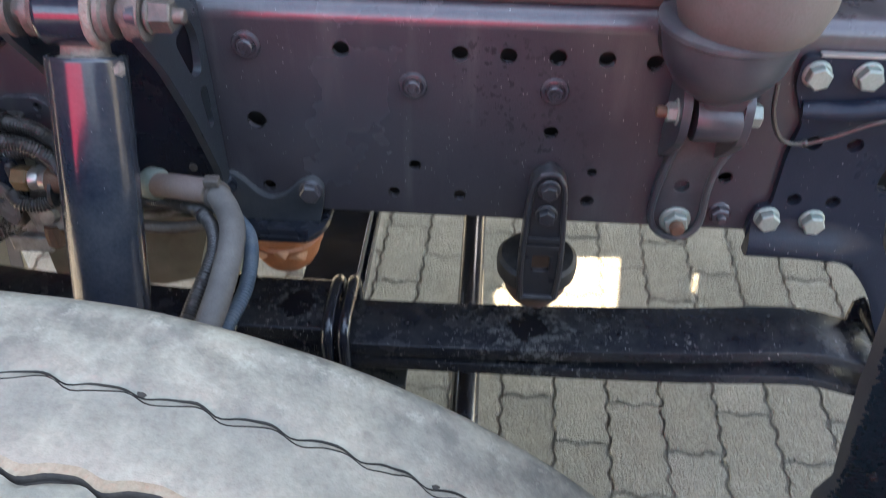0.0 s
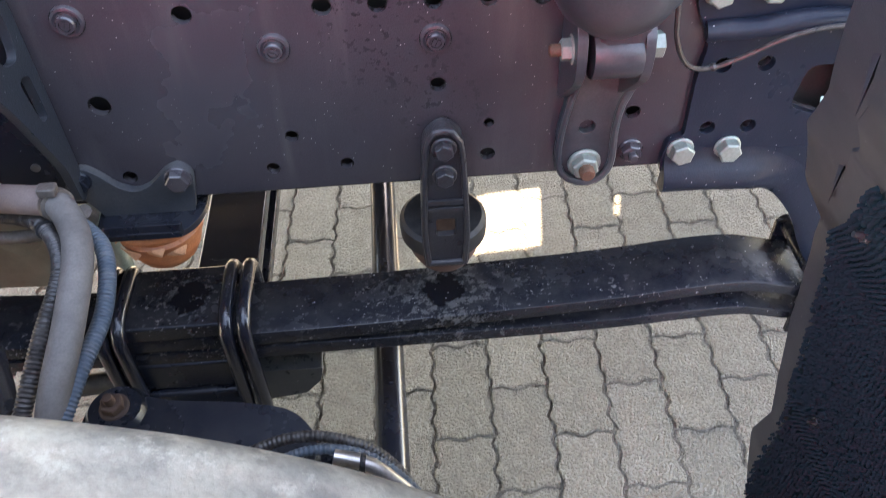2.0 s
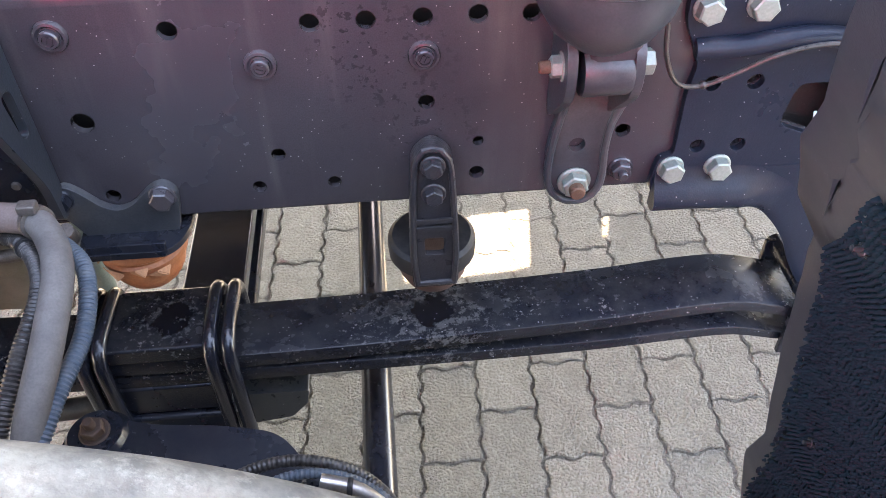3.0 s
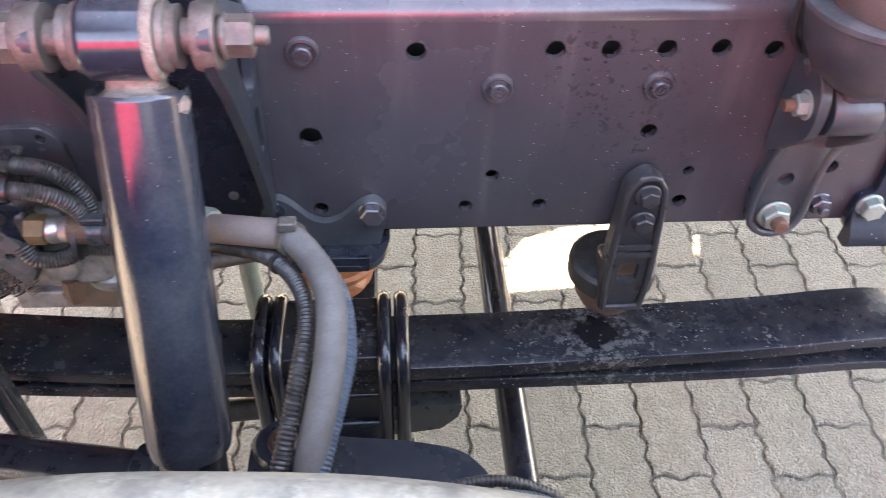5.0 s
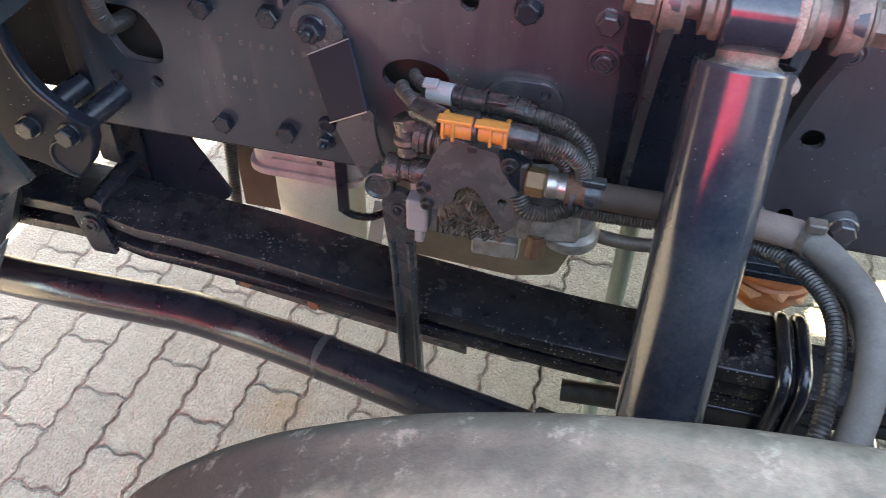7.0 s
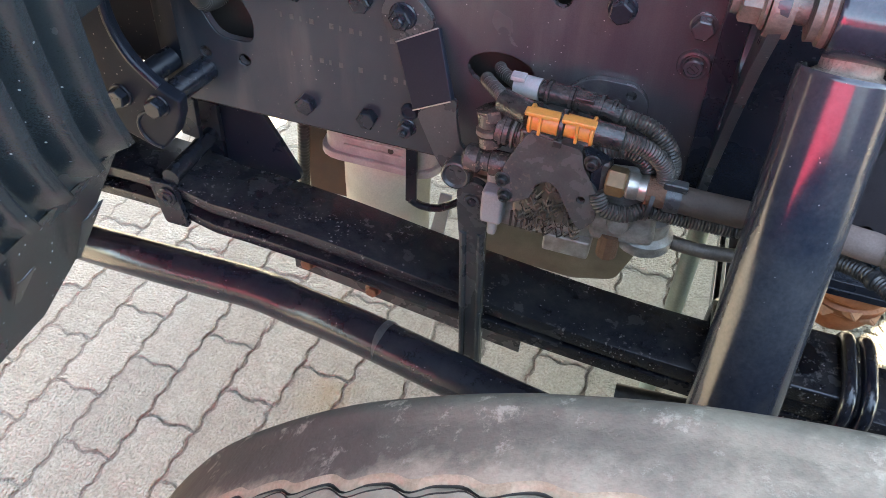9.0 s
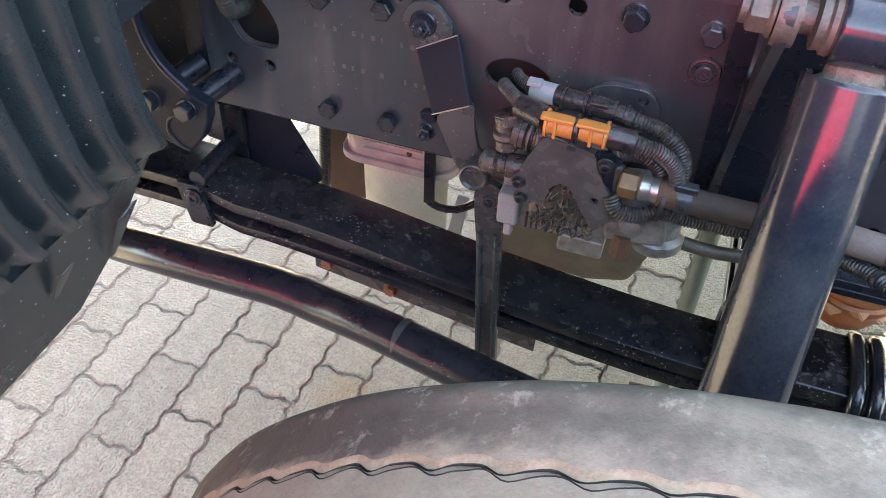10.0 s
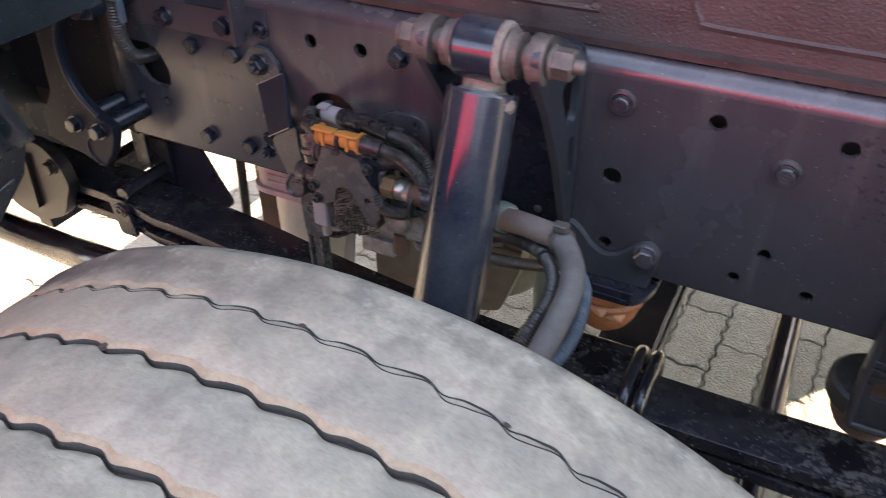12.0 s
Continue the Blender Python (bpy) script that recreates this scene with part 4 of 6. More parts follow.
wire = thing("wiring_loom", (0.24, 0.81, 0.95), "black taped wiring loom beside the air spring", "cable")
part("loom", tube([(0.236, 0.80, 1.08), (0.232, 0.80, 1.0), (0.236, 0.805, 0.955), (0.250, 0.812, 0.935), (0.262, 0.818, 0.925)], 0.0042, 10), RUBBER, wire)
part("loom", tube([(0.222, 0.805, 1.08), (0.220, 0.806, 0.99), (0.226, 0.81, 0.955), (0.245, 0.82, 0.935)], 0.0035, 10), RUBBER, wire)

# ---- rear spring hanger ----
hanger = thing("spring_hanger", (0.5, 0.85, 0.5), "black pressed spring hanger bolted to the chassis rail", "bracket")
part("plate", xz_plate(rounded([(0.374, 0.70), (0.371, 0.722), (0.376, 0.750), (0.392, 0.754), (0.391, 0.830), (0.396, 0.865), (0.390, 0.880), (0.375, 0.912), (0.375, 0.946), (0.80, 0.946), (0.80, 0.66), (0.60, 0.66), (0.55, 0.70)], 0.012, 4), [circle(0.416, 0.842, 0.009), circle(0.461, 0.841, 0.009), circle(0.416, 0.764, 0.0085), circle(0.461, 0.763, 0.0085), window], 0.827, 0.0095), HANGER, hanger, bevel=0.001)
part("leg", xz_plate([(0.50, 0.73), (0.531, 0.660), (0.555, 0.618), (0.577, 0.567), (0.65, 0.50), (0.80, 0.50), (0.80, 0.73)], [], 0.8265, 0.008), HANGER, hanger)
ROLL = curve([(0.374, 0, 0.686), (0.43, 0, 0.685), (0.478, 0, 0.681), (0.505, 0, 0.671), (0.530, 0, 0.646), (0.552, 0, 0.614), (0.572, 0, 0.572), (0.60, 0, 0.53), (0.65, 0, 0.50)], 0.006)
SECTION = [(0.000, 0.830), (0.000, 0.816), (0.003, 0.811), (0.010, 0.809), (0.018, 0.811), (0.028, 0.817), (0.038, 0.823), (0.046, 0.8262), (0.052, 0.8268)]
roll_bm = bmesh.new()
roll_rows = []
for k, p in enumerate(ROLL):
    d = (ROLL[min(k + 1, len(ROLL) - 1)] - ROLL[max(k - 1, 0)]).normalized()
    up = Vector((-d.z, 0, d.x))
    f = max(0.2, min(1.0, 1.0 - (p.x - 0.475) / 0.05))
    roll_rows.append([roll_bm.verts.new((p.x + up.x * a, 0.8268 - (0.8268 - y) * f, p.z + up.z * a)) for a, y in SECTION])
for a, b in zip(roll_rows, roll_rows[1:]):
    for k in range(len(SECTION) - 1):
        roll_bm.faces.new((a[k], a[k + 1], b[k + 1], b[k]))
roll_bm.faces.new(roll_rows[0])
part("rolled_edge", roll_bm, HANGER, hanger, smooth=60)
# light caught by the hanger's top edge, added as a pale strip
part("top_edge", box((0.392, 0.8255, 0.9462), (0.80, 0.8335, 0.9490)), EDGE, hanger, "bright strip standing in for the top edge's highlight")
part("pressed_ridge", tube([(0.388, 0.824, 0.885), (0.44, 0.820, 0.888), (0.49, 0.818, 0.895), (0.54, 0.820, 0.888), (0.60, 0.822, 0.86)], 0.011, 12, flat=0.8), HANGER, hanger)
for x, z in ((0.391, 0.731), (0.444, 0.730), (0.393, 0.920), (0.445, 0.921)):
    bolt(hanger, (x, 0.827, z + 0.006), size=0.023, mat=ZINC, head=0.5, washer=0.66, spin=x * 700, label="pale green plated bolt")
strap = thing("air_line", (0.41, 0.82, 0.84), "thin dusty air line tied to the hanger", "cable")
part("line", tube([(0.352, 0.815, 0.92), (0.356, 0.812, 0.885), (0.372, 0.812, 0.855), (0.398, 0.815, 0.848), (0.43, 0.812, 0.862), (0.465, 0.808, 0.882), (0.51, 0.806, 0.892), (0.58, 0.80, 0.893)], 0.0026, 8, 0.006), CONDUIT, strap)
part("cable_tie", turned([(0.0036, -0.003), (0.0046, 0), (0.0036, 0.003)], (0.400, 0.815, 0.849), (1, 0, 0.4), 12), CONDUIT, strap)

# ---- hoses beside the shock absorber ----
hose = thing("air_hose", (-0.20, 0.55, 0.7), "thick dusty grey air hose bent down over the axle", "hose")
part("hose", tube([(-0.271, 0.715, 0.824), (-0.229, 0.705, 0.827), (-0.202, 0.669, 0.829), (-0.186, 0.625, 0.831), (-0.186, 0.571, 0.814), (-0.200, 0.516, 0.772), (-0.209, 0.491, 0.713), (-0.211, 0.476, 0.616)], 0.0126, 20), HOSE, hose)
part("hose_end", tube([(-0.308, 0.738, 0.808), (-0.271, 0.716, 0.8235), (-0.232, 0.7055, 0.8268)], 0.0134, 20), BROWNHOSE, hose, "reddish dusty hose end")
part("ferrule", turned([(0.0155, 0), (0.0178, 0.004), (0.0178, 0.016), (0.0155, 0.02)], (-0.296, 0.733, 0.812), (-1, 0.5, -0.2), 18), ZINC, hose, "corroded green ferrule")
hose_clip = part("clip", turned([(0.0130, -0.003), (0.0154, -0.003), (0.0154, 0.003), (0.0130, 0.003)], (-0.223, 0.699, 0.828), (0.7, -0.7, 0.15), 24), DUSTY, hose, "wire hose clip")
part("clip_screw", box((-0.232, 0.691, 0.842), (-0.216, 0.703, 0.851)), DUSTY, hose_clip, bevel=0.002)
blue = thing("blue_conduit", (-0.18, 0.58, 0.7), "blue-grey corrugated cable conduit beside the air hose", "hose")
part("conduit", tube([(-0.247, 0.725, 0.798), (-0.204, 0.692, 0.803), (-0.181, 0.659, 0.799), (-0.174, 0.602, 0.788), (-0.185, 0.538, 0.779), (-0.199, 0.489, 0.750), (-0.200, 0.472, 0.688)], 0.0078, 14, pitch=0.0036, depth=0.0012), BLUEHOSE, blue)
dark = thing("black_conduit", (-0.235, 0.58, 0.7), "black corrugated cable conduit behind the air hose", "hose")
part("conduit", tube([(-0.344, 0.758, 0.770), (-0.283, 0.730, 0.789), (-0.234, 0.684, 0.812), (-0.207, 0.629, 0.815), (-0.212, 0.560, 0.800), (-0.227, 0.500, 0.758), (-0.239, 0.474, 0.693)], 0.0076, 14, pitch=0.0036, depth=0.0013), CONDUIT, dark)
part("cable_tie", turned([(0.0078, -0.002), (0.0090, -0.002), (0.0090, 0.002), (0.0078, 0.002)], (-0.2345, 0.6845, 0.8118), (0.6, -0.75, 0.2), 18), RUBBER, dark)
sensor = thing("sensor_cable", (-0.02, 0.62, 0.52), "dark conduit with a bright sensor sleeve by the wheel", "cable")
part("conduit", tube([(-0.13, 0.60, 0.535), (-0.06, 0.618, 0.548), (0.0, 0.616, 0.540), (0.05, 0.598, 0.512), (0.10, 0.55, 0.45)], 0.0068, 12, pitch=0.005, depth=0.001), CONDUIT, sensor)
part("conduit", tube([(-0.10, 0.585, 0.53), (-0.04, 0.602, 0.546), (0.02, 0.600, 0.534), (0.07, 0.575, 0.50), (0.10, 0.54, 0.45)], 0.006, 12, pitch=0.005, depth=0.001), BLUEHOSE, sensor)
part("sleeve", tube([(-0.01, 0.592, 0.548), (0.03, 0.584, 0.536), (0.075, 0.558, 0.503)], 0.0085, 12), CHROME, sensor, "bright metal sleeve")
part("tie", turned([(0.0095, -0.003), (0.0105, 0), (0.0095, 0.003)], (0.02, 0.587, 0.540), (1, -0.1, -0.1), 14), RUBBER, sensor)

# ---- drag link and stabiliser link ----
drag = thing("drag_link", (-0.8, 0.76, 0.3), "glossy black bent steering drag link tube", "drag link")
part("tube", tube([(-1.55, 0.81, 0.42), (-1.25, 0.800, 0.425), (-1.085, 0.772, 0.460), (-0.96, 0.768, 0.468), (-0.885, 0.768, 0.469), (-0.822, 0.762, 0.466), (-0.726, 0.738, 0.482), (-0.551, 0.702, 0.487), (-0.361, 0.661, 0.500)], 0.0282, 28), LINKPAINT, drag)
part("weld_band", turned([(0.0283, -0.005), (0.0290, 0.0), (0.0283, 0.005)], (-0.690, 0.731, 0.484), (0.98, -0.2, 0.03), 28), GREYSTEEL, drag, "dull grey weld band")
part("end_clamp", turned([(0.029, -0.016), (0.036, -0.013), (0.036, 0.013), (0.029, 0.016)], (-0.41, 0.672, 0.496), (0.98, -0.2, 0.03), 24), BLACK, drag)
link = thing("levelling_link", (-0.60, 0.77, 0.42), "black forged link with a long groove on a bent lever", "link")
LT, LB = Vector((-0.604, 0.784, 0.740)), Vector((-0.584, 0.773, 0.39))
PIVOT = Vector((-0.6215, 0.780, 0.745))
lu, lv = Vector((1, 0, 0.118)).normalized(), (LT - LB).normalized()
part("bar", plate(rounded([(-0.014, 0.0), (0.014, 0.0), (0.0145, 0.26), (0.0175, 0.305), (0.018, 0.338), (0.0, 0.350), (-0.018, 0.338), (-0.0175, 0.305), (-0.0145, 0.26)], 0.008, 4), [], LB, (1, 0, 0.118), LT - LB, 0.010), GREYSTEEL, link, bevel=0.002)
for s in (-1, 1):
    part("ridge", tube([LB + lu * 0.010 * s + Vector((0, -0.010, 0)), LB + lu * 0.010 * s + lv * 0.278 + Vector((0, -0.010, 0))], 0.004, 8, 0.1), GREYSTEEL, link)
head = part("pivot_head", turned([(0.0, 0.0125), (0.0115, 0.0125), (0.0140, 0.0150), (0.0160, 0.0140), (0.0168, 0.011), (0.0168, 0.0), (0.0, 0.0)], PIVOT, (0, -1, 0.1), 22), GREYSTEEL, link, "black stamped bolt head")
for dx, dz in ((-0.005, 0.004), (0.004, 0.005), (-0.003, -0.006), (0.005, -0.005)):
    part("stamped_mark", box((PIVOT.x + dx - 0.0018, PIVOT.y - 0.0134, PIVOT.z + dz + 0.0012), (PIVOT.x + dx + 0.0018, PIVOT.y - 0.0110, PIVOT.z + dz + 0.0030)), STAMP, head)
part("eye_ring", turned([(0.0045, 0.0), (0.0055, 0.003), (0.0085, 0.003), (0.0095, 0.0)], LT - lv * 0.028 + Vector((0, -0.010, 0)), (0, -1, 0.1), 20), GREYSTEEL, link)
part("eye_pin", turned([(0.0, 0.0022), (0.0035, 0.0018), (0.004, 0.0)], LT - lv * 0.028 + Vector((0, -0.010, 0)), (0, -1, 0.1), 10), BLACK, link)
lever = thing("lever_bracket", (-0.68, 0.80, 0.75), "dark twice-bent flat steel lever bracket", "bracket")
part("top", xz_plate(rounded([(-0.714, 0.851), (-0.728, 0.885), (-0.714, 0.908), (-0.690, 0.908), (-0.664, 0.878)], 0.016, 5), [], 0.824, 0.008), GREYSTEEL, lever, bevel=0.0015)


def ribbon(pairs, thick):
    """A bent flat strip through left and right edge points."""
    bm = bmesh.new()
    rows = []
    for i, (a, b) in enumerate(pairs):
        a, b = Vector(a), Vector(b)
        p, q = pairs[max(i - 1, 0)], pairs[min(i + 1, len(pairs) - 1)]
        n = (b - a).cross(Vector(q[0]) - Vector(p[0])).normalized()
        n = n if n.y > 0 else -n
        rows.append([bm.verts.new(v) for v in (a, b, b + n * thick, a + n * thick)])
    for r, t in zip(rows, rows[1:]):
        for k in range(4):
            bm.faces.new((r[k], r[(k + 1) % 4], t[(k + 1) % 4], t[k]))
    bm.faces.new(rows[0])
    bm.faces.new(rows[-1])
    return bm


# same steel as the ends; matte black puts its darker reflection into the colour
part("middle", ribbon([((-0.710, 0.823, 0.854), (-0.664, 0.823, 0.879)), ((-0.682, 0.799, 0.793), (-0.637, 0.789, 0.821))], 0.007), MATTE, lever, bevel=0.0015)
part("bottom", plate(rounded([(-0.0460, 0.0620), (-0.0030, 0.0880), (-0.0010, 0.0600), (0.0060, 0.0320), (0.0210, 0.0260), (0.0270, 0.0090), (0.0190, -0.0030), (0.0060, -0.0070), (-0.0090, -0.0030), (-0.0200, 0.0110)], 0.009, 4), [], (-0.632, 0.799, 0.729), (1, 0, 0), (0, 0.10, 1), 0.007), GREYSTEEL, lever, bevel=0.0015)
# highlights on the two bends, added as thin pale lines
part("bend", tube([(-0.7095, 0.8225, 0.854), (-0.6645, 0.8225, 0.879)], 0.0008, 8), EDGE, lever, "bright line standing in for the bend's highlight")
part("bend", tube([(-0.6815, 0.7982, 0.7928), (-0.6375, 0.7882, 0.8208)], 0.0008, 8), EDGE, lever, "bright line standing in for the bend's highlight")
bolt(lever, (-0.702, 0.824, 0.884), size=0.021, washer=0.7, head=0.5, spin=14, stud=0.006)
bolt(lever, (-0.690, 0.806, 0.764), size=0.015, washer=0.72, head=0.6, spin=3, stud=0.006)
part("spring_washer", turned([(0.0, 0.002), (0.0060, 0.002), (0.0070, 0.0035), (0.0090, 0.0030), (0.0100, 0.0), (0.0090, -0.004)], (-0.688, 0.806, 0.784), (0, -1, -0.2), 22), MATTE, lever)

# ---- air suspension valve with its cables ----
valve = thing("levelling_valve", (-0.52, 0.75, 0.73), "dirty black levelling valve with brass fitting on the rail", "valve")
part("cover", xz_plate(rounded([(-0.556, 0.754), (-0.567, 0.772), (-0.565, 0.800), (-0.546, 0.842), (-0.495, 0.836), (-0.490, 0.818), (-0.470, 0.785), (-0.470, 0.757), (-0.482, 0.740), (-0.492, 0.752), (-0.501, 0.768), (-0.511, 0.786), (-0.521, 0.792), (-0.532, 0.786), (-0.536, 0.766)], 0.005, 3), [circle(-0.487, 0.779, 0.0045, 12)], 0.736, 0.006), COVER, valve, "dirty black cover plate", bevel=0.0015)
part("lid", slab([(-0.546, 0.737, 0.846), (-0.495, 0.737, 0.834), (-0.485, 0.80, 0.842), (-0.540, 0.81, 0.853)], (0, 0.001, -0.008)), COVER, valve, bevel=0.0015)
part("block", box((-0.556, 0.745, 0.790), (-0.484, 0.833, 0.838)), GRIME, valve, bevel=0.004)
part("side_flange", slab([(-0.494, 0.737, 0.838), (-0.470, 0.748, 0.822), (-0.464, 0.752, 0.795), (-0.472, 0.745, 0.757), (-0.479, 0.737, 0.757), (-0.483, 0.736, 0.815)], (0.004, 0.008, 0)), BLACK, valve, bevel=0.0015)
part("port", turned([(0.011, 0), (0.016, 0.003), (0.016, 0.012), (0.0125, 0.014), (0.0125, 0.020), (0.0165, 0.022), (0.0165, 0.034), (0.012, 0.037), (0.012, 0.044)], (-0.548, 0.772, 0.812), (-1, 0.05, 0.06), 20), GRIME, valve)
part("port_nut", turned([(0.014, 0), (0.0165, 0.003), (0.0165, 0.014), (0.012, 0.016)], (-0.588, 0.776, 0.818), (-0.3, 0.2, 1), 8), GRIME, valve)
part("banjo", turned([(0.010, 0), (0.0125, 0.002), (0.0125, 0.012), (0.0095, 0.014), (0.0095, 0.022), (0.0120, 0.024), (0.0120, 0.038), (0.008, 0.041), (0, 0.041)], (-0.588, 0.770, 0.792), (-0.12, 0.1, 1), 16), GRIME, valve, "grimy upright fitting")
part("banjo_ring", turned([(0.0125, 0.0145), (0.0142, 0.0155), (0.0142, 0.0205), (0.0125, 0.0215)], (-0.588, 0.770, 0.792), (-0.12, 0.1, 1), 16), DUSTY, valve)
for k, r in enumerate((0.0172, 0.0165, 0.0178)):
    part("port_ring", turned([(0.0120, 0), (r, 0.0008), (r, 0.0030), (0.0120, 0.0038)], (-0.552 - 0.011 * k, 0.7725, 0.8125 + 0.0006 * k), (-1, 0.05, 0.06), 20), GRIME if k != 1 else DUSTY, valve)
part("pivot", turned([(0.012, 0), (0.0135, 0.003), (0.0135, 0.022), (0.0105, 0.024), (0.0105, 0.032), (0.015, 0.035), (0.015, 0.048), (0.010, 0.052)], (-0.562, 0.766, 0.776), (-1, 0.05, -0.05), 18), GRIME, valve, "grimy pivot shaft")
for x, z in ((-0.565, 0.783), (-0.561, 0.764), (-0.483, 0.826)):
    bolt(valve, (x, 0.736, z), (0, -1, 0), 0.0105, CAST, head=0.6, washer=0.75, socket=True)
part("lower_block", box((-0.556, 0.758, 0.722), (-0.486, 0.82, 0.790)), OILY, valve, "grimy lower block", bevel=0.004)
body = part("cast_body", box((-0.590, 0.775, 0.688), (-0.470, 0.835, 0.762)), ALLOY, valve, "stained silver cast body", bevel=0.004)
for k in range(6):
    part("slot", box((-0.560 + 0.006 * k, 0.7735, 0.690), (-0.5575 + 0.006 * k, 0.7748, 0.712)), GRIME, body)
part("foot", box((-0.520, 0.765, 0.676), (-0.470, 0.82, 0.700)), ALLOY, valve, bevel=0.003)
grit = random.Random(7)
for k in range(120):
    x, z = -0.546 + 0.060 * grit.random(), 0.716 + 0.068 * grit.random()
    a = grit.uniform(0, 3.14)
    dx, dz = 0.006 * math.cos(a), 0.005 * math.sin(a)
    part("gritty_wire", tube([(x - dx, 0.753, z - dz), (x, 0.742 - 0.006 * grit.random(), z + 0.003), (x + dx, 0.750, z + dz)], 0.0005 + 0.0005 * grit.random(), 5, 0.006), (DUSTY, WIRE, GRIME)[k % 3], valve)
part("brass_nut", turned([(0.0125, 0), (0.0145, 0.002), (0.0145, 0.017), (0.0125, 0.019)], (-0.468, 0.748, 0.802), (1, -0.03, 0), 6), BRASS, valve, "brown brass nut")
part("ring_nut", turned([(0.011, 0.0), (0.0132, 0.002), (0.0132, 0.010), (0.0120, 0.012), (0.0130, 0.019), (0.011, 0.022)], (-0.449, 0.747, 0.802), (1, 0, 0), 14), CHROME, valve, "bright steel ring")
part("elbow", box((-0.484, 0.744, 0.782), (-0.466, 0.775, 0.822)), GRIME, valve, bevel=0.006)
top_loop = thing("small_conduit", (-0.46, 0.76, 0.82), "small corrugated conduit looped over the brass fitting", "hose", group="small conduits at the valve")
part("conduit", tube([(-0.486, 0.760, 0.812), (-0.472, 0.760, 0.826), (-0.452, 0.762, 0.828), (-0.436, 0.764, 0.818), (-0.430, 0.765, 0.806)], 0.0086, 14, pitch=0.0030, depth=0.0011), CONDUIT, top_loop)

out = thing("supply_hose", (-0.38, 0.76, 0.78), "dusty brown supply hose with a worm clamp", "hose")
part("hose", tube([(-0.418, 0.748, 0.800), (-0.39, 0.748, 0.798), (-0.35, 0.749, 0.797), (-0.300, 0.740, 0.806)], 0.0134, 20), OUTHOSE, out)
worm = part("worm_clamp", turned([(0.0138, -0.007), (0.0152, -0.007), (0.0152, 0.007), (0.0138, 0.007)], (-0.405, 0.748, 0.799), (1, 0.02, 0), 24), GREYSTEEL, out, "steel worm clamp")
part("clamp_screw", box((-0.416, 0.739, 0.811), (-0.394, 0.750, 0.819)), GREYSTEEL, worm, bevel=0.002)
part("wrap", tube([(-0.430, 0.747, 0.801), (-0.412, 0.748, 0.800)], 0.0142, 18), RUST, out, "brown tape wrap")

plug = thing("cable_plug", (-0.54, 0.78, 0.86), "grey and black cable plug with corrugated conduit", "connector", group="plugs on the valve")
part("cable", tube([(-0.600, 0.835, 0.842), (-0.592, 0.812, 0.852), (-0.575, 0.790, 0.858)], 0.0066, 12, pitch=0.004, depth=0.001), CONDUIT, plug)
grey_shell = part("grey_shell", tube([(-0.572, 0.785, 0.860), (-0.547, 0.781, 0.861)], 0.0108, 16), GREYPLUG, plug, "grey plastic shell")
part("latch", box((-0.576, 0.772, 0.870), (-0.562, 0.784, 0.8745)), GREYPLUG, grey_shell, bevel=0.001)
black_shell = part("black_shell", tube([(-0.546, 0.781, 0.861), (-0.50, 0.775, 0.862), (-0.468, 0.769, 0.860)], 0.0104, 16), PLUGBLACK, plug)
for x, r in ((-0.541, 0.0122), (-0.518, 0.0128), (-0.512, 0.0122), (-0.490, 0.0122), (-0.478, 0.0116)):
    part("collar", turned([(0.0100, 0), (r, 0.001), (r, 0.004), (0.0100, 0.005)], (x, 0.7775 + (x + 0.52) * -0.12, 0.8615), (1, -0.12, 0), 16), PLUGBLACK, black_shell)
part("clip_tab", box((-0.512, 0.758, 0.871), (-0.494, 0.774, 0.8755)), PLUGBLACK, black_shell, bevel=0.001)
part("conduit", tube([(-0.470, 0.769, 0.860), (-0.440, 0.767, 0.855), (-0.420, 0.764, 0.840), (-0.412, 0.762, 0.818), (-0.418, 0.760, 0.800)], 0.0086, 16, pitch=0.0030, depth=0.0011), CONDUIT, plug)
plug2 = thing("cable_plug", (-0.515, 0.74, 0.86), "orange plastic cable plug with corrugated conduit", "connector", group="plugs on the valve")
part("cable", tube([(-0.612, 0.832, 0.828), (-0.600, 0.790, 0.852), (-0.575, 0.755, 0.860), (-0.558, 0.738, 0.863)], 0.0074, 12, pitch=0.004, depth=0.0012), CONDUIT, plug2)
part("black_end", tube([(-0.575, 0.752, 0.860), (-0.545, 0.735, 0.863)], 0.0115, 14), PLUGBLACK, plug2)
for x0, x1 in ((-0.546, -0.5185), (-0.5125, -0.486)):
    shell = part("orange_shell", tube([(x0, 0.733, 0.862), (x1, 0.733, 0.861)], 0.0108, 12, 0.05), ORANGE, plug2, "orange plastic shell")
    part("orange_ridge", box((x0 - 0.003, 0.7195, 0.8715), (x1 + 0.001, 0.730, 0.8755)), ORANGE, shell, bevel=0.0012)
    part("orange_rib", box((x0 + 0.010, 0.7195, 0.853), (x0 + 0.013, 0.7235, 0.8725)), ORANGE, shell, bevel=0.0008)
    part("orange_collar", turned([(0.0120, 0), (0.0136, 0.001), (0.0136, 0.003), (0.0120, 0.004)], (x1 - 0.004 if x1 > -0.5 else x0, 0.733, 0.8615), (1, 0, 0), 14), ORANGE, shell)
part("band", turned([(0.0130, 0), (0.0142, 0.001), (0.0142, 0.004), (0.0130, 0.005)], (-0.518, 0.733, 0.8615), (1, 0, 0), 16), PLUGBLACK, plug2)
part("tie_head", box((-0.5205, 0.7175, 0.846), (-0.5120, 0.7225, 0.853)), PLUGBLACK, plug2, bevel=0.001)
part("neck", tube([(-0.488, 0.734, 0.861), (-0.462, 0.736, 0.858)], 0.0115, 14), PLUGBLACK, plug2)
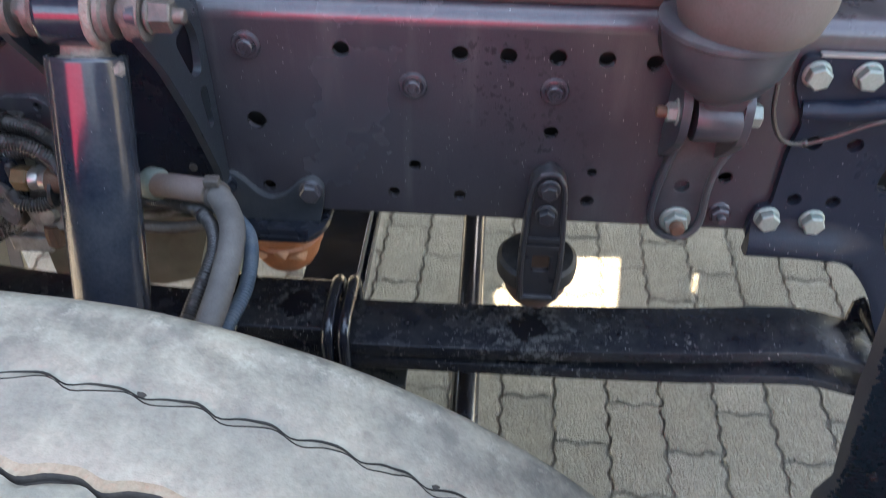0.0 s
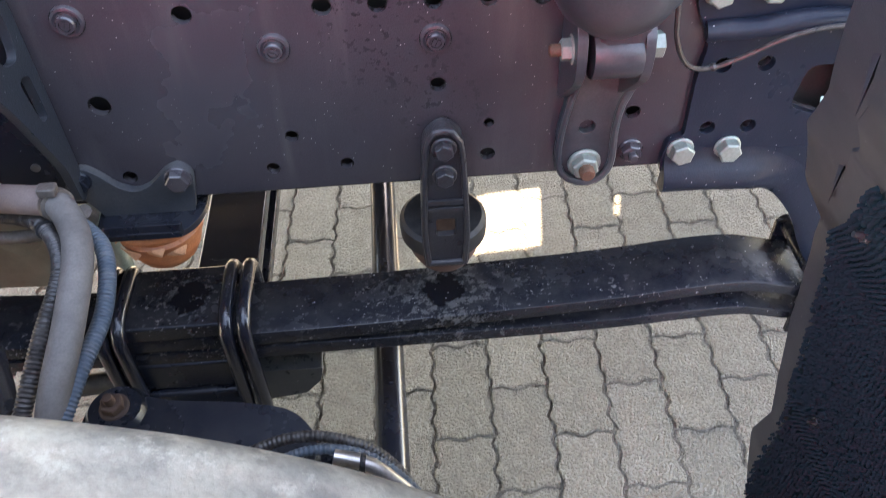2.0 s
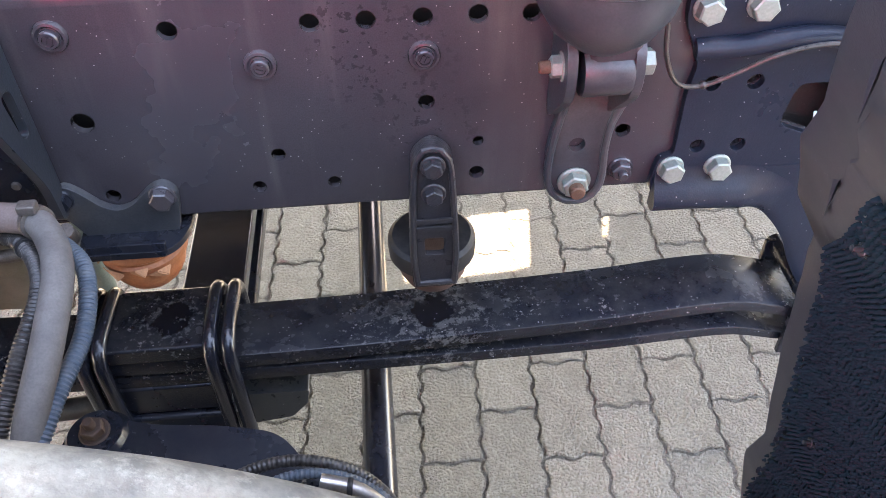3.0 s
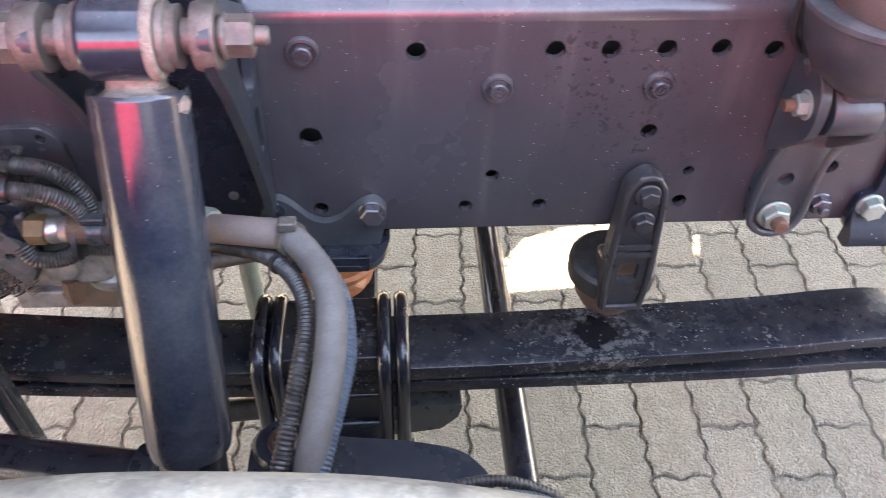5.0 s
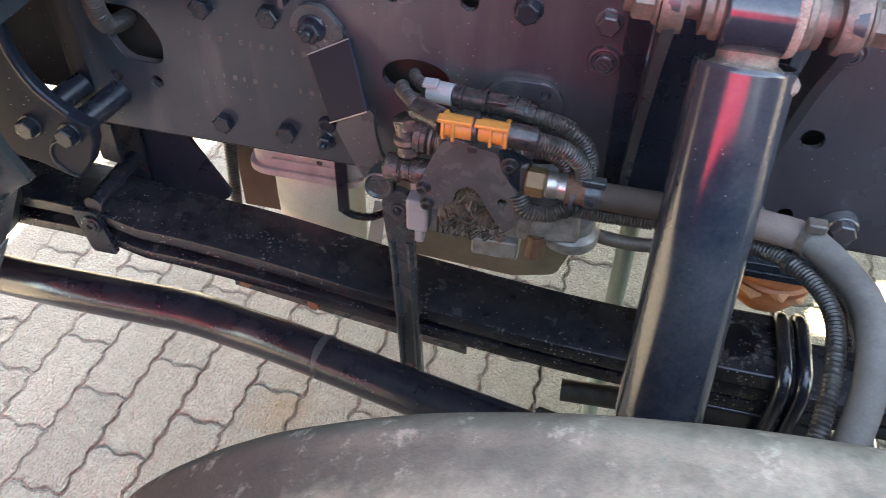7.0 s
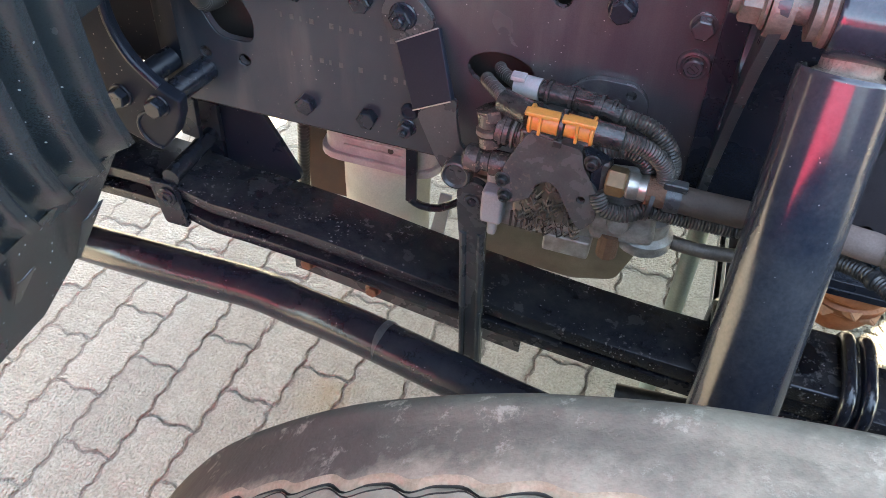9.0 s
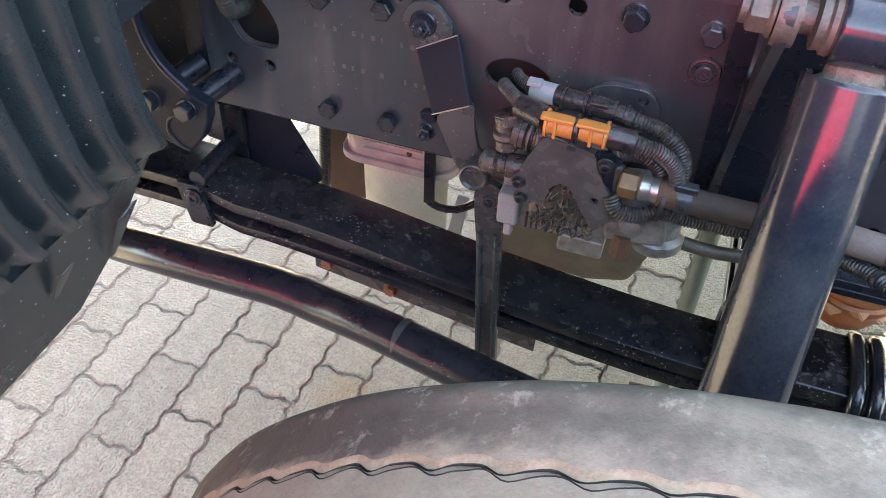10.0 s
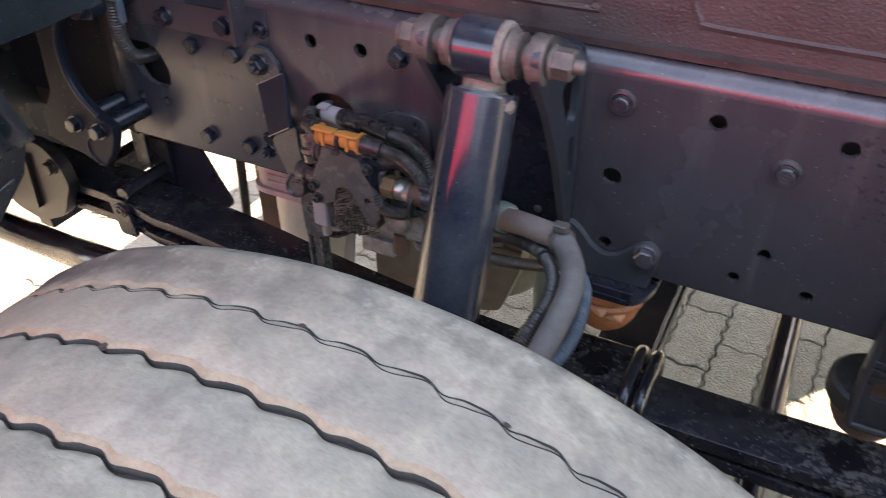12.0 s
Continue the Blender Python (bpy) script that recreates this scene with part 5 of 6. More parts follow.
part("conduit", tube([(-0.465, 0.736, 0.858), (-0.438, 0.740, 0.850), (-0.420, 0.746, 0.832), (-0.416, 0.750, 0.812), (-0.424, 0.754, 0.796)], 0.0086, 16, pitch=0.0030, depth=0.0011), CONDUIT, plug2)
loop = thing("small_conduit", (-0.44, 0.75, 0.77), "small corrugated conduit looped under the valve", "hose", group="small conduits at the valve")
part("conduit", tube([(-0.474, 0.740, 0.790), (-0.464, 0.736, 0.776), (-0.442, 0.740, 0.772), (-0.424, 0.748, 0.777), (-0.40, 0.752, 0.773), (-0.345, 0.755, 0.772)], 0.0088, 14, pitch=0.0032, depth=0.0012), CONDUIT, loop)
part("cable_tie", turned([(0.02, -0.002), (0.0215, -0.002), (0.0215, 0.002), (0.02, 0.002)], (-0.424, 0.749, 0.790), (1, 0, -0.1), 20), RUBBER, loop)
emboss = thing("blanking_plate", (-0.48, RAIL, 0.845), "dark blanking plate riveted to the rail", "plate")
part("plate", xz_plate(rounded([(-0.53, 0.79), (-0.445, 0.79), (-0.448, 0.842), (-0.463, 0.857), (-0.505, 0.857), (-0.53, 0.84)], 0.012), [circle(-0.466, 0.845, 0.005, 12)], RAIL - 0.009, 0.0088), FRAME, emboss, bevel=0.0035)

# ---- behind the valve, under the rail ----
filt = thing("filter_canister", (-0.78, 1.0, 0.46), "dull whitish filter canister with a pinkish rim", "canister")
part("canister", turned([(0, 0), (0.061, 0), (0.066, 0.006), (0.066, 0.20), (0.0655, 0.205), (0.0665, 0.21), (0.066, 0.30)], (-0.806, 1.040, 0.27), (0, 0, 1), 48), CANISTER, filt)
can_rim = part("rim", plate(rounded([(-0.884, 0.972), (-0.712, 0.972), (-0.712, 1.13), (-0.884, 1.13)], 0.036, 5), [], (0, 0, 0.566), (1, 0, 0), (0, 1, 0), 0.075), PINKCAP, filt, "pinkish cast rim", bevel=0.004)
part("lip", plate(rounded([(-0.890, 0.966), (-0.706, 0.966), (-0.706, 1.136), (-0.890, 1.136)], 0.038, 5), [], (0, 0, 0.556), (1, 0, 0), (0, 1, 0), 0.012), PINKCAP, can_rim, bevel=0.002)
for z in (0.584, 0.597, 0.612):
    part("rim_ridge", tube([(-0.845, 0.9705, z), (-0.755, 0.9705, z)], 0.0022, 8), PINKCAP, can_rim)
part("drain_hole", turned([(0.0, 0.001), (0.004, 0.001), (0.0045, 0.0)], (-0.775, 0.9715, 0.590), (0, -1, 0), 12), GRIME, can_rim)
strip = thing("canister_bracket", (-0.70, 0.98, 0.58), "thin black bent canister bracket", "bracket")
part("strip", box((-0.744, 0.948, 0.528), (-0.728, 0.954, 0.71)), BLACK, strip, bevel=0.001)
part("foot", tube([(-0.737, 0.95, 0.532), (-0.722, 0.953, 0.522), (-0.695, 0.955, 0.524), (-0.668, 0.958, 0.542)], 0.006, 8), BLACK, strip, bevel=0.001)
comp = thing("cast_housing", (-0.53, 0.90, 0.66), "silver cast housing below the valve", "housing")
housing = part("housing", box((-0.476, 0.752, 0.722), (-0.412, 0.83, 0.766), (0, -8, 0)), ALLOY, comp, bevel=0.006)
part("lower_cup", turned([(0.026, 0.0), (0.030, 0.004), (0.030, 0.016), (0.024, 0.022), (0.024, 0.04)], (-0.42, 0.79, 0.700), (0, 0, 1), 24), ALLOY, comp)
part("brown_fitting", turned([(0.008, 0), (0.011, 0.003), (0.011, 0.018), (0.009, 0.03)], (-0.452, 0.755, 0.700), (0, 0, 1), 10), RUST, comp)
pale_plug = part("plug", box((-0.590, 0.757, 0.700), (-0.566, 0.785, 0.742)), GREYPLUG, comp, "pale grey plastic plug", bevel=0.004)
part("plug_tip", box((-0.582, 0.762, 0.680), (-0.572, 0.775, 0.702)), GREYPLUG, pale_plug, bevel=0.003)
part("boss", turned([(0.012, 0), (0.014, 0.004), (0.010, 0.016)], (-0.447, 0.760, 0.748), (0, -1, 0.2), 16), ALLOY, housing)
part("pipe", tube([(-0.42, 0.83, 0.68), (-0.36, 0.83, 0.672), (-0.30, 0.83, 0.68), (-0.262, 0.82, 0.70), (-0.255, 0.80, 0.73)], 0.008, 12), DUSTY, comp, "dusty metal pipe")
tab = thing("pale_strap", (-0.708, 1.0, 0.43), "pale grey plastic strap end hanging behind the link", "strap")
part("strap", slab([(-0.722, 1.0, 0.432), (-0.712, 1.0, 0.424), (-0.700, 1.0, 0.430), (-0.690, 1.0, 0.512), (-0.708, 1.0, 0.512)], (0, 0.003, 0)), GREYPLUG, tab, bevel=0.001)
prop = thing("standing_tube", (-0.34, 1.01, 0.0), "thin grey vertical tube behind the spring", "tube")
part("tube", tube([(-0.335, 1.01, -0.019), (-0.345, 1.01, 0.70)], 0.0135, 16, 0.1), ZINC, prop)
bar = thing("under_run_bar", (-0.85, 0.96, 0.30), "grey steel strip with rusty bolts below the spring", "bar")
part("strip", xz_plate([(-0.935, 0.325), (-0.55, 0.268), (-0.55, 0.310), (-0.935, 0.375)], [], 0.950, 0.008), GREYSTEEL, bar, bevel=0.001)
part("top_leg", slab([(-0.935, 0.952, 0.375), (-0.55, 0.952, 0.310), (-0.55, 1.0, 0.310), (-0.935, 1.0, 0.375)], (0, 0, -0.006)), BLACK, bar)
for at in ((-0.910, 0.950, 0.345), (-0.798, 0.950, 0.323)):
    bolt(bar, at, (0, -1, 0), 0.018, RUST, head=0.5, washer=0.75, name="bolt", label="rusty bolt")

# ---- front end of the spring and its hanger ----
front = thing("front_spring_hanger", (-1.03, 0.77, 0.68), "black cast front hanger with a round cut-out", "bracket")
arc = [(-0.913 + 0.100 * math.cos(a), 0.860 + 0.100 * math.sin(a)) for a in (math.radians(d) for d in range(118, 256, 8))]
part("casting", xz_plate([(-0.965, 1.0)] + arc + [(-0.943, 0.742), (-0.955, 0.714), (-0.972, 0.694), (-0.988, 0.687), (-1.003, 0.693), (-1.022, 0.700), (-1.05, 0.705), (-1.088, 0.715), (-1.088, 0.755), (-1.055, 0.80), (-1.048, 0.87), (-1.045, 0.94), (-1.03, 1.0)], [], 0.757, 0.018), MATTE, front, bevel=0.003)
part("rim", tube([(x, 0.760, z) for x, z in arc[::3]], 0.0045, 10), HANGER, front, "rounded rim")
for x, z in ((-1.017, 0.754), (-0.969, 0.752)):
    part("distance_tube", tube([(x, 0.77, z), (x + 0.020, 0.835, z + 0.010)], 0.0145, 22), BLACK, front)
    bolt(front, (x, 0.757, z), (0, -1, 0.05), 0.020, BLACK, head=0.55, washer=0.72, spin=x * 200)
bolt(front, (-0.935, 0.757, 0.944), (0, -1, 0.05), 0.022, BLACK, head=0.55, washer=0.66, spin=10)
part("top_lug", tube([(-0.935, 0.760, 0.944), (-0.915, 0.835, 0.955)], 0.018, 18), HANGER, front)
part("lobe_rim", tube([(-0.979 + 0.024 * math.cos(a), 0.7565, 0.716 + 0.024 * math.sin(a)) for a in (math.radians(d) for d in range(95, 290, 15))], 0.0022, 8), HANGER, front)
part("leg", slab([(-1.034, 0.862, 0.735), (-1.000, 0.862, 0.735), (-1.004, 0.862, 0.622), (-1.030, 0.862, 0.626)], (0, 0.010, 0)), BLACK, front, bevel=0.002)
# added wall that closes the gap, so the recess behind stays dark
part("back_wall", box((-1.50, 0.955, 0.66), (-0.97, 0.963, 1.30)), MATTE, front)
part("gusset", xz_plate(rounded([(-1.044, 0.712), (-0.972, 0.712), (-0.885, 0.553), (-0.90, 0.54), (-1.0, 0.54), (-1.044, 0.575)], 0.01), [], 0.915, 0.008), HANGER, front, bevel=0.001)
clip = thing("spring_clip", (-1.04, 0.85, 0.53), "black spring clip with a cross bolt", "clip")
part("front_plate", plate(rounded([(-0.019, 0.0), (0.017, 0.0), (0.017, 0.072), (-0.019, 0.072)], 0.006), [], (-1.016, 0.803, 0.522), (1, 0, 0), (-0.18, 0, 1), 0.008), BLACK, clip, bevel=0.001)
part("back_plate", box((-1.04, 0.902, 0.52), (-0.998, 0.91, 0.655)), BLACK, clip, bevel=0.001)
part("cross_bolt", tube([(-1.014, 0.80, 0.602), (-1.014, 0.915, 0.602)], 0.012, 14), BLACK, clip)
bolt(clip, (-1.022, 0.794, 0.572), size=0.018, head=0.12, washer=0.75, socket=True, name="rivet", mat=BLACK)
rear_clip = thing("spring_clip", (0.594, 0.85, 0.43), "black spring clip round the rear end of the leaf spring", "clip")
part("front_plate", box((0.582, 0.794, 0.432), (0.618, 0.802, 0.532)), BLACK, rear_clip, bevel=0.002)
part("back_plate", box((0.582, 0.898, 0.432), (0.618, 0.906, 0.540)), BLACK, rear_clip, bevel=0.002)
part("cross_bolt", tube([(0.600, 0.790, 0.528), (0.600, 0.912, 0.530)], 0.011, 14), BLACK, rear_clip)
upright = thing("corrugated_hose", (-0.945, 0.80, 0.85), "grey corrugated hose bent into the rail's slot", "hose")
part("hose", tube([(-0.892, 0.780, 1.02), (-0.911, 0.788, 0.93), (-0.924, 0.800, 0.888), (-0.934, 0.826, 0.852), (-0.938, 0.868, 0.838)], 0.0108, 18, pitch=0.0048, depth=0.0017), CONDUIT, upright)
part("clip", box((-0.925, 0.772, 0.955), (-0.885, 0.785, 0.966)), BLUEHOSE, upright, bevel=0.002)
part("clip_tail", box((-0.892, 0.775, 0.925), (-0.884, 0.784, 0.99)), BLUEHOSE, upright, bevel=0.002)
braid = thing("braided_hose", (-0.88, 1.0, 0.6), "grey braided hose behind the hanger", "hose")
part("hose", tube([(-0.925, 0.985, 0.45), (-0.912, 0.98, 0.60), (-0.905, 0.975, 0.74)], 0.009, 12, pitch=0.006, depth=0.001), CONDUIT, braid)
# unseen boxes that keep light off the front hanger and set the shadow's edge
bumper = thing("front_bumper", (-1.4, 0.2, 0.72), "unseen red bumper corner and dark panels that block light ahead of the wheel arch", "bumper")
# red for the streak reflected in the drag link
part("corner", box((-1.75, -0.2, 0.72), (-1.0, 0.60, 1.55)), REDPAINT, bumper, "red painted corner", bevel=0.02)
part("front_panel", box((-1.45, 0.65, 0.45), (-1.41, 2.4, 1.2)), PLASTIC, bumper, bevel=0.01)
part("wing", box((-1.75, 0.55, 1.12), (-0.92, 1.0, 1.552)), PLASTIC, bumper, bevel=0.02)
beam = thing("front_cross_member", (-1.3, 1.0, 0.5), "dark front cross member", "cross member")
part("beam", box((-1.45, 0.98, 0.60), (-1.25, 1.6, 0.85)), ENGINE, beam, bevel=0.01)

# ---- mudguards ----
def sheet(profile, y0, y1, cols, thick, wave=None, lean=0.0, drop=0.0, flare=lambda z: 0.0):
    """A shell swept from y0 to y1 along an x, z profile, with its own thickness; wave(y, s) lifts the surface."""
    line = curve([(x, 0, z) for x, z in profile], 0.02)
    bm = bmesh.new()
    layers = []
    for side in (0, 1):
        grid = []
        for i, p in enumerate(line):
            d = (line[min(i + 1, len(line) - 1)] - line[max(i - 1, 0)]).normalized()
            n = Vector((d.z, 0, -d.x))
            row = []
            for j in range(cols + 1):
                y = y0 + (y1 - y0) * j / cols
                off = (wave(y, i / (len(line) - 1)) if wave else 0) + side * thick
                row.append(bm.verts.new((p.x + n.x * off - lean * (y1 - y), y + flare(p.z), p.z + n.z * off - drop * (y1 - y))))
            grid.append(row)
        layers.append(grid)
    a, b = layers
    m = len(line)
    for i in range(m - 1):
        for j in range(cols):
            bm.faces.new((a[i][j], a[i + 1][j], a[i + 1][j + 1], a[i][j + 1]))
            bm.faces.new((b[i][j], b[i][j + 1], b[i + 1][j + 1], b[i + 1][j]))
        bm.faces.new((a[i][0], b[i][0], b[i + 1][0], a[i + 1][0]))
        bm.faces.new((a[i][cols], a[i + 1][cols], b[i + 1][cols], b[i][cols]))
    for j in range(cols):
        bm.faces.new((a[0][j], a[0][j + 1], b[0][j + 1], b[0][j]))
        bm.faces.new((a[m - 1][j], b[m - 1][j], b[m - 1][j + 1], a[m - 1][j + 1]))
    return bm


clutter = thing("bumper_bracket", (-1.17, 0.86, 0.45), "dark dusty bumper bracket with pipes ahead of the spring", "bracket")
part("casting", plate(rounded([(-1.29, 0.52), (-1.30, 0.63), (-1.24, 0.668), (-1.16, 0.672), (-1.125, 0.640), (-1.115, 0.600), (-1.13, 0.575), (-1.15, 0.53), (-1.22, 0.50)], 0.02), [], (0, 0.802, 0), (1, 0, 0), (0, 0, 1), 0.022), CAST, clutter, bevel=0.005)
part("rib", plate(rounded([(-0.012, 0), (0.012, 0), (0.008, 0.11), (-0.008, 0.11)], 0.006), [], (-1.215, 0.782, 0.535), (1, 0, 0), (0.12, 0, 1), 0.012), CAST, clutter, bevel=0.003)
bolt(clutter, (-1.145, 0.780, 0.632), (0, -1, 0), 0.02, CAST, head=0.5, washer=0.7)
bolt(clutter, (-1.255, 0.780, 0.645), (0, -1, 0), 0.02, CAST, head=0.5, washer=0.7)
part("cross_bar", box((-1.36, 0.86, 0.40), (-1.32, 1.6, 0.46)), BLACK, clutter, bevel=0.004)
guard = thing("front_mudguard", (-0.9, 0.3, 0.55), "black ribbed plastic mudguard ahead of the wheel", "mudguard")


def ribs(y, s):
    """Saw-toothed ribs: a steep inner flank, a rounded crest and a long fall."""
    f = ((0.588 - y) / 0.0345) % 1.0
    fall = max(0.0, min(1.0, (f - 0.30) / 0.55))
    up = min(1.0, f / 0.10) * (1 - fall * fall * (3 - 2 * fall)) * 0.021
    return -up * min(1.0, (1 - s) * 26)


part("ribbed_panel", sheet([(-0.76, 1.34), (-0.815, 1.17), (-0.845, 1.03), (-0.858, 0.93), (-0.870, 0.845)], -0.05, 0.588, 460, 0.004, ribs, lean=0.16, drop=0.13, flare=lambda z: float(np.interp(z, [0.845, 0.87, 0.92, 1.34], [0.0, -0.014, -0.034, -0.118]))), PLASTIC, guard, smooth=50)
part("lower_flap", slab([(-0.870, 0.575, 0.848), (-0.905, 0.580, 0.79), (-0.912, 0.531, 0.742), (-0.916, 0.478, 0.715), (-0.934, 0.408, 0.693), (-0.96, 0.30, 0.663), (-1.03, -0.05, 0.585), (-0.962, -0.05, 0.755), (-0.910, 0.30, 0.808), (-0.889, 0.438, 0.829)], (-0.006, 0, -0.002)), PLASTIC, guard)
part("gusset", slab([(-0.882, 0.531, 0.800), (-0.880, 0.553, 0.806), (-0.904, 0.528, 0.747)], (-0.002, -0.006, 0)), PLASTIC, guard, bevel=0.001)
part("gusset", slab([(-0.884, 0.452, 0.800), (-0.882, 0.466, 0.804), (-0.902, 0.452, 0.765)], (-0.002, -0.006, 0)), PLASTIC, guard, bevel=0.001)
part("inner_skirt", slab([(-0.866, 0.545, 0.970), (-0.880, 0.654, 0.963), (-0.884, 0.725, 0.963), (-0.886, 0.775, 0.985), (-0.875, 0.775, 1.28), (-0.79, 0.482, 1.28)], (-0.005, 0, 0)), PLASTIC, guard)
part("edge", tube([(-0.768, 0.470, 1.34), (-0.824, 0.504, 1.17), (-0.850, 0.532, 1.03), (-0.863, 0.552, 0.93), (-0.875, 0.586, 0.85)], 0.004, 8), PLASTIC, guard)

rear = thing("rear_mudguard", (0.5, 0.3, 0.05), "black plastic mudguard behind the wheel with a woven spray mat", "mudguard")
PLANE = [(0.25, 1.18), (0.28, 1.12), (0.325, 1.03), (0.37, 0.967), (0.397, 0.905), (0.43, 0.806), (0.448, 0.70), (0.456, 0.60), (0.461, 0.48), (0.463, 0.40), (0.465, 0.12)]


BEND = np.polyfit([p[1] for p in PLANE], [p[0] for p in PLANE], 5)


def plane_x(z):
    """The guard's smooth bend: x over z."""
    return float(np.polyval(BEND, z))


def edge(points):
    """The guard's inner edge, as y over z."""
    return lambda z: float(np.interp(-z, [-p[1] for p in points], [p[0] for p in points]))


OUTER = edge([(0.40, 1.17), (0.448, 1.110), (0.510, 1.035), (0.596, 0.947), (0.627, 0.869), (0.624, 0.862), (0.597, 0.848), (0.610, 0.815), (0.621, 0.755), (0.625, 0.685), (0.612, 0.605), (0.599, 0.555), (0.619, 0.490), (0.602, 0.440), (0.580, 0.38), (0.549, 0.24), (0.53, 0.12)])
INNER = edge([(0.366, 1.16), (0.392, 1.118), (0.400, 1.104), (0.422, 1.080), (0.424, 1.071), (0.432, 1.055), (0.450, 1.040), (0.543, 0.916), (0.544, 0.905), (0.525, 0.896), (0.547, 0.840), (0.559, 0.792), (0.566, 0.710), (0.566, 0.660), (0.555, 0.630), (0.560, 0.590), (0.567, 0.495), (0.560, 0.41), (0.533, 0.28), (0.515, 0.12)])
WEAVE = edge([(0.385, 1.072), (0.413, 1.039), (0.485, 0.946), (0.524, 0.900), (0.541, 0.840), (0.554, 0.792), (0.561, 0.71), (0.561, 0.66), (0.551, 0.63), (0.556, 0.59), (0.563, 0.495), (0.556, 0.41), (0.529, 0.28), (0.511, 0.12)])


def guard_sheet(side_, reach, off, thick, lo=0.12, hi=1.16):
    """A sheet of the guard from its outer side in to the edge given, as tall as lo to hi."""
    bm = bmesh.new()
    rows = []
    n = int((hi - lo) / 0.006)
    for i in range(n + 1):
        z = hi + (lo - hi) * i / n
        x = plane_x(z) + off
        y = reach(z)
        rows.append([bm.verts.new(c) for c in ((x, side_, z), (x, y - 0.003, z), (x + 0.002, y, z), (x + thick, y, z), (x + thick, side_, z))])
    for a, b in zip(rows, rows[1:]):
        for k in range(5):
            bm.faces.new((a[k], a[(k + 1) % 5], b[(k + 1) % 5], b[k]))
    bm.faces.new(rows[0])
    bm.faces.new(rows[-1])
    return bm


part("shell", guard_sheet(-0.05, INNER, -0.012, 0.011), GUARD, rear, smooth=50)
part("edge_flange", guard_sheet(0.30, OUTER, 0.0, 0.006), GUARD, rear, smooth=50)
for z in (1.12, 0.954, 0.840, 0.699, 0.592, 0.479):
    gx = plane_x(z)
    y0 = INNER(z) - 0.004
    part("hook", slab([(gx - 0.012, y0 + 0.004, z + 0.014), (gx - 0.003, y0 + 0.014, z + 0.014), (gx - 0.001, y0 + 0.024, z + 0.002), (gx - 0.001, y0 + 0.020, z - 0.014), (gx - 0.012, y0 + 0.004, z - 0.012)], (0.001, 0.001, -0.004)), GUARD, rear, bevel=0.0012)
part("retaining_tab", slab([(0.372, 0.578, 0.970), (0.373, 0.583, 0.976), (0.375, 0.585, 0.972), (0.374, 0.580, 0.964)], (0.003, 0, 0)), ZINC, rear, "pale plastic tab", bevel=0.001)
part("stay", tube([(0.475, 0.58, 0.93), (0.51, 0.72, 0.94), (0.60, 0.83, 0.92)], 0.012, 12), BLACK, rear)
for y, z in ((0.443, 0.981), (0.509, 0.677)):
    gx = plane_x(z) - 0.016
    bolt(rear, (gx, y, z), (-1, 0, 0.25), 0.008, GREYSTEEL, head=0.6, washer=0.7, stud=0.006, label="dusty fixing screw")
part("mat_backing", guard_sheet(-0.05, WEAVE, -0.0165, 0.0040, hi=1.065), MAT, rear, smooth=50)
rnd = random.Random(4)
mat_v, mat_f = [], []
for k in range(212):
    z = 1.062 - k * 0.0044
    x0 = plane_x(z) - 0.017
    for i in range(130):
        y = WEAVE(z) + 0.002 - i * 0.0046 + 0.0008 * math.sin(k * 0.21) + rnd.uniform(-0.0004, 0.0004)
        if rnd.random() < (0.30 if i < 3 else 0.015):
            continue
        x, a, b = x0 + rnd.uniform(-0.0012, 0.0008), 0.0015 + rnd.uniform(0, 0.0005), 0.0014 + rnd.uniform(0, 0.0005)
        dz = rnd.uniform(-0.0005, 0.0005)
        o = len(mat_v)
        mat_v += [(x + p, y + q, z + r + dz) for p, q, r in ((-0.0030, 0.0006, b * 0.4), (-0.0030, -0.0006, -b * 0.4), (0.001, a, -b * 0.6), (0.001, a * 0.7, b), (0.001, -a, b * 0.6), (0.001, -a * 0.7, -b))]
        mat_f += [tuple(o + q for q in f) for f in ((0, 3, 4), (0, 4, 1), (1, 4, 5), (1, 5, 2), (1, 2, 0), (0, 2, 3))]
mat_me = bpy.data.meshes.new("woven_mat")
mat_me.from_pydata(mat_v, [], mat_f)
mat_bm = bmesh.new()
mat_bm.from_mesh(mat_me)
bpy.data.meshes.remove(mat_me)
mat_part = part("woven_mat", mat_bm, MAT, rear, "dark blue-grey woven spray mat", smooth=60)
mat_part["kind"] = "stuff"

# ---- unseen red and dark stand-in panels, added to show in the gloss of the tubes ----
side = thing("reflection_backdrop", (-2.5, -3.2, 0.0), "unseen red and dark panels across the yard, added for reflections", "backdrop", kind="structure")
part("lower_side", box((-8.0, -3.6, -0.3), (9.0, -3.2, 0.35)), PLASTIC, side)
part("red_side", box((-3.4, -3.6, 1.08), (0.35, -3.2, 2.25)), REDPAINT, side)
part("front_side", box((-8.0, -3.6, 0.354), (-3.404, -3.2, 1.2)), PLASTIC, side)
part("sill", box((-3.4, -3.6, 0.354), (0.35, -3.2, 1.076)), PLASTIC, side)
part("dark_side", box((0.36, -3.6, 0.354), (9.0, -3.2, 2.1)), PLASTIC, side)

# ---- ground ----
bm = bmesh.new()
bmesh.ops.create_grid(bm, x_segments=8, y_segments=8, size=150)
bmesh.ops.translate(bm, verts=bm.verts, vec=(0, 0, -0.0029))
FALL = 0.034                                            # the yard falls away towards the front of the truck
for v in bm.verts:
    v.co.z += FALL * (v.co.x - 0.3)
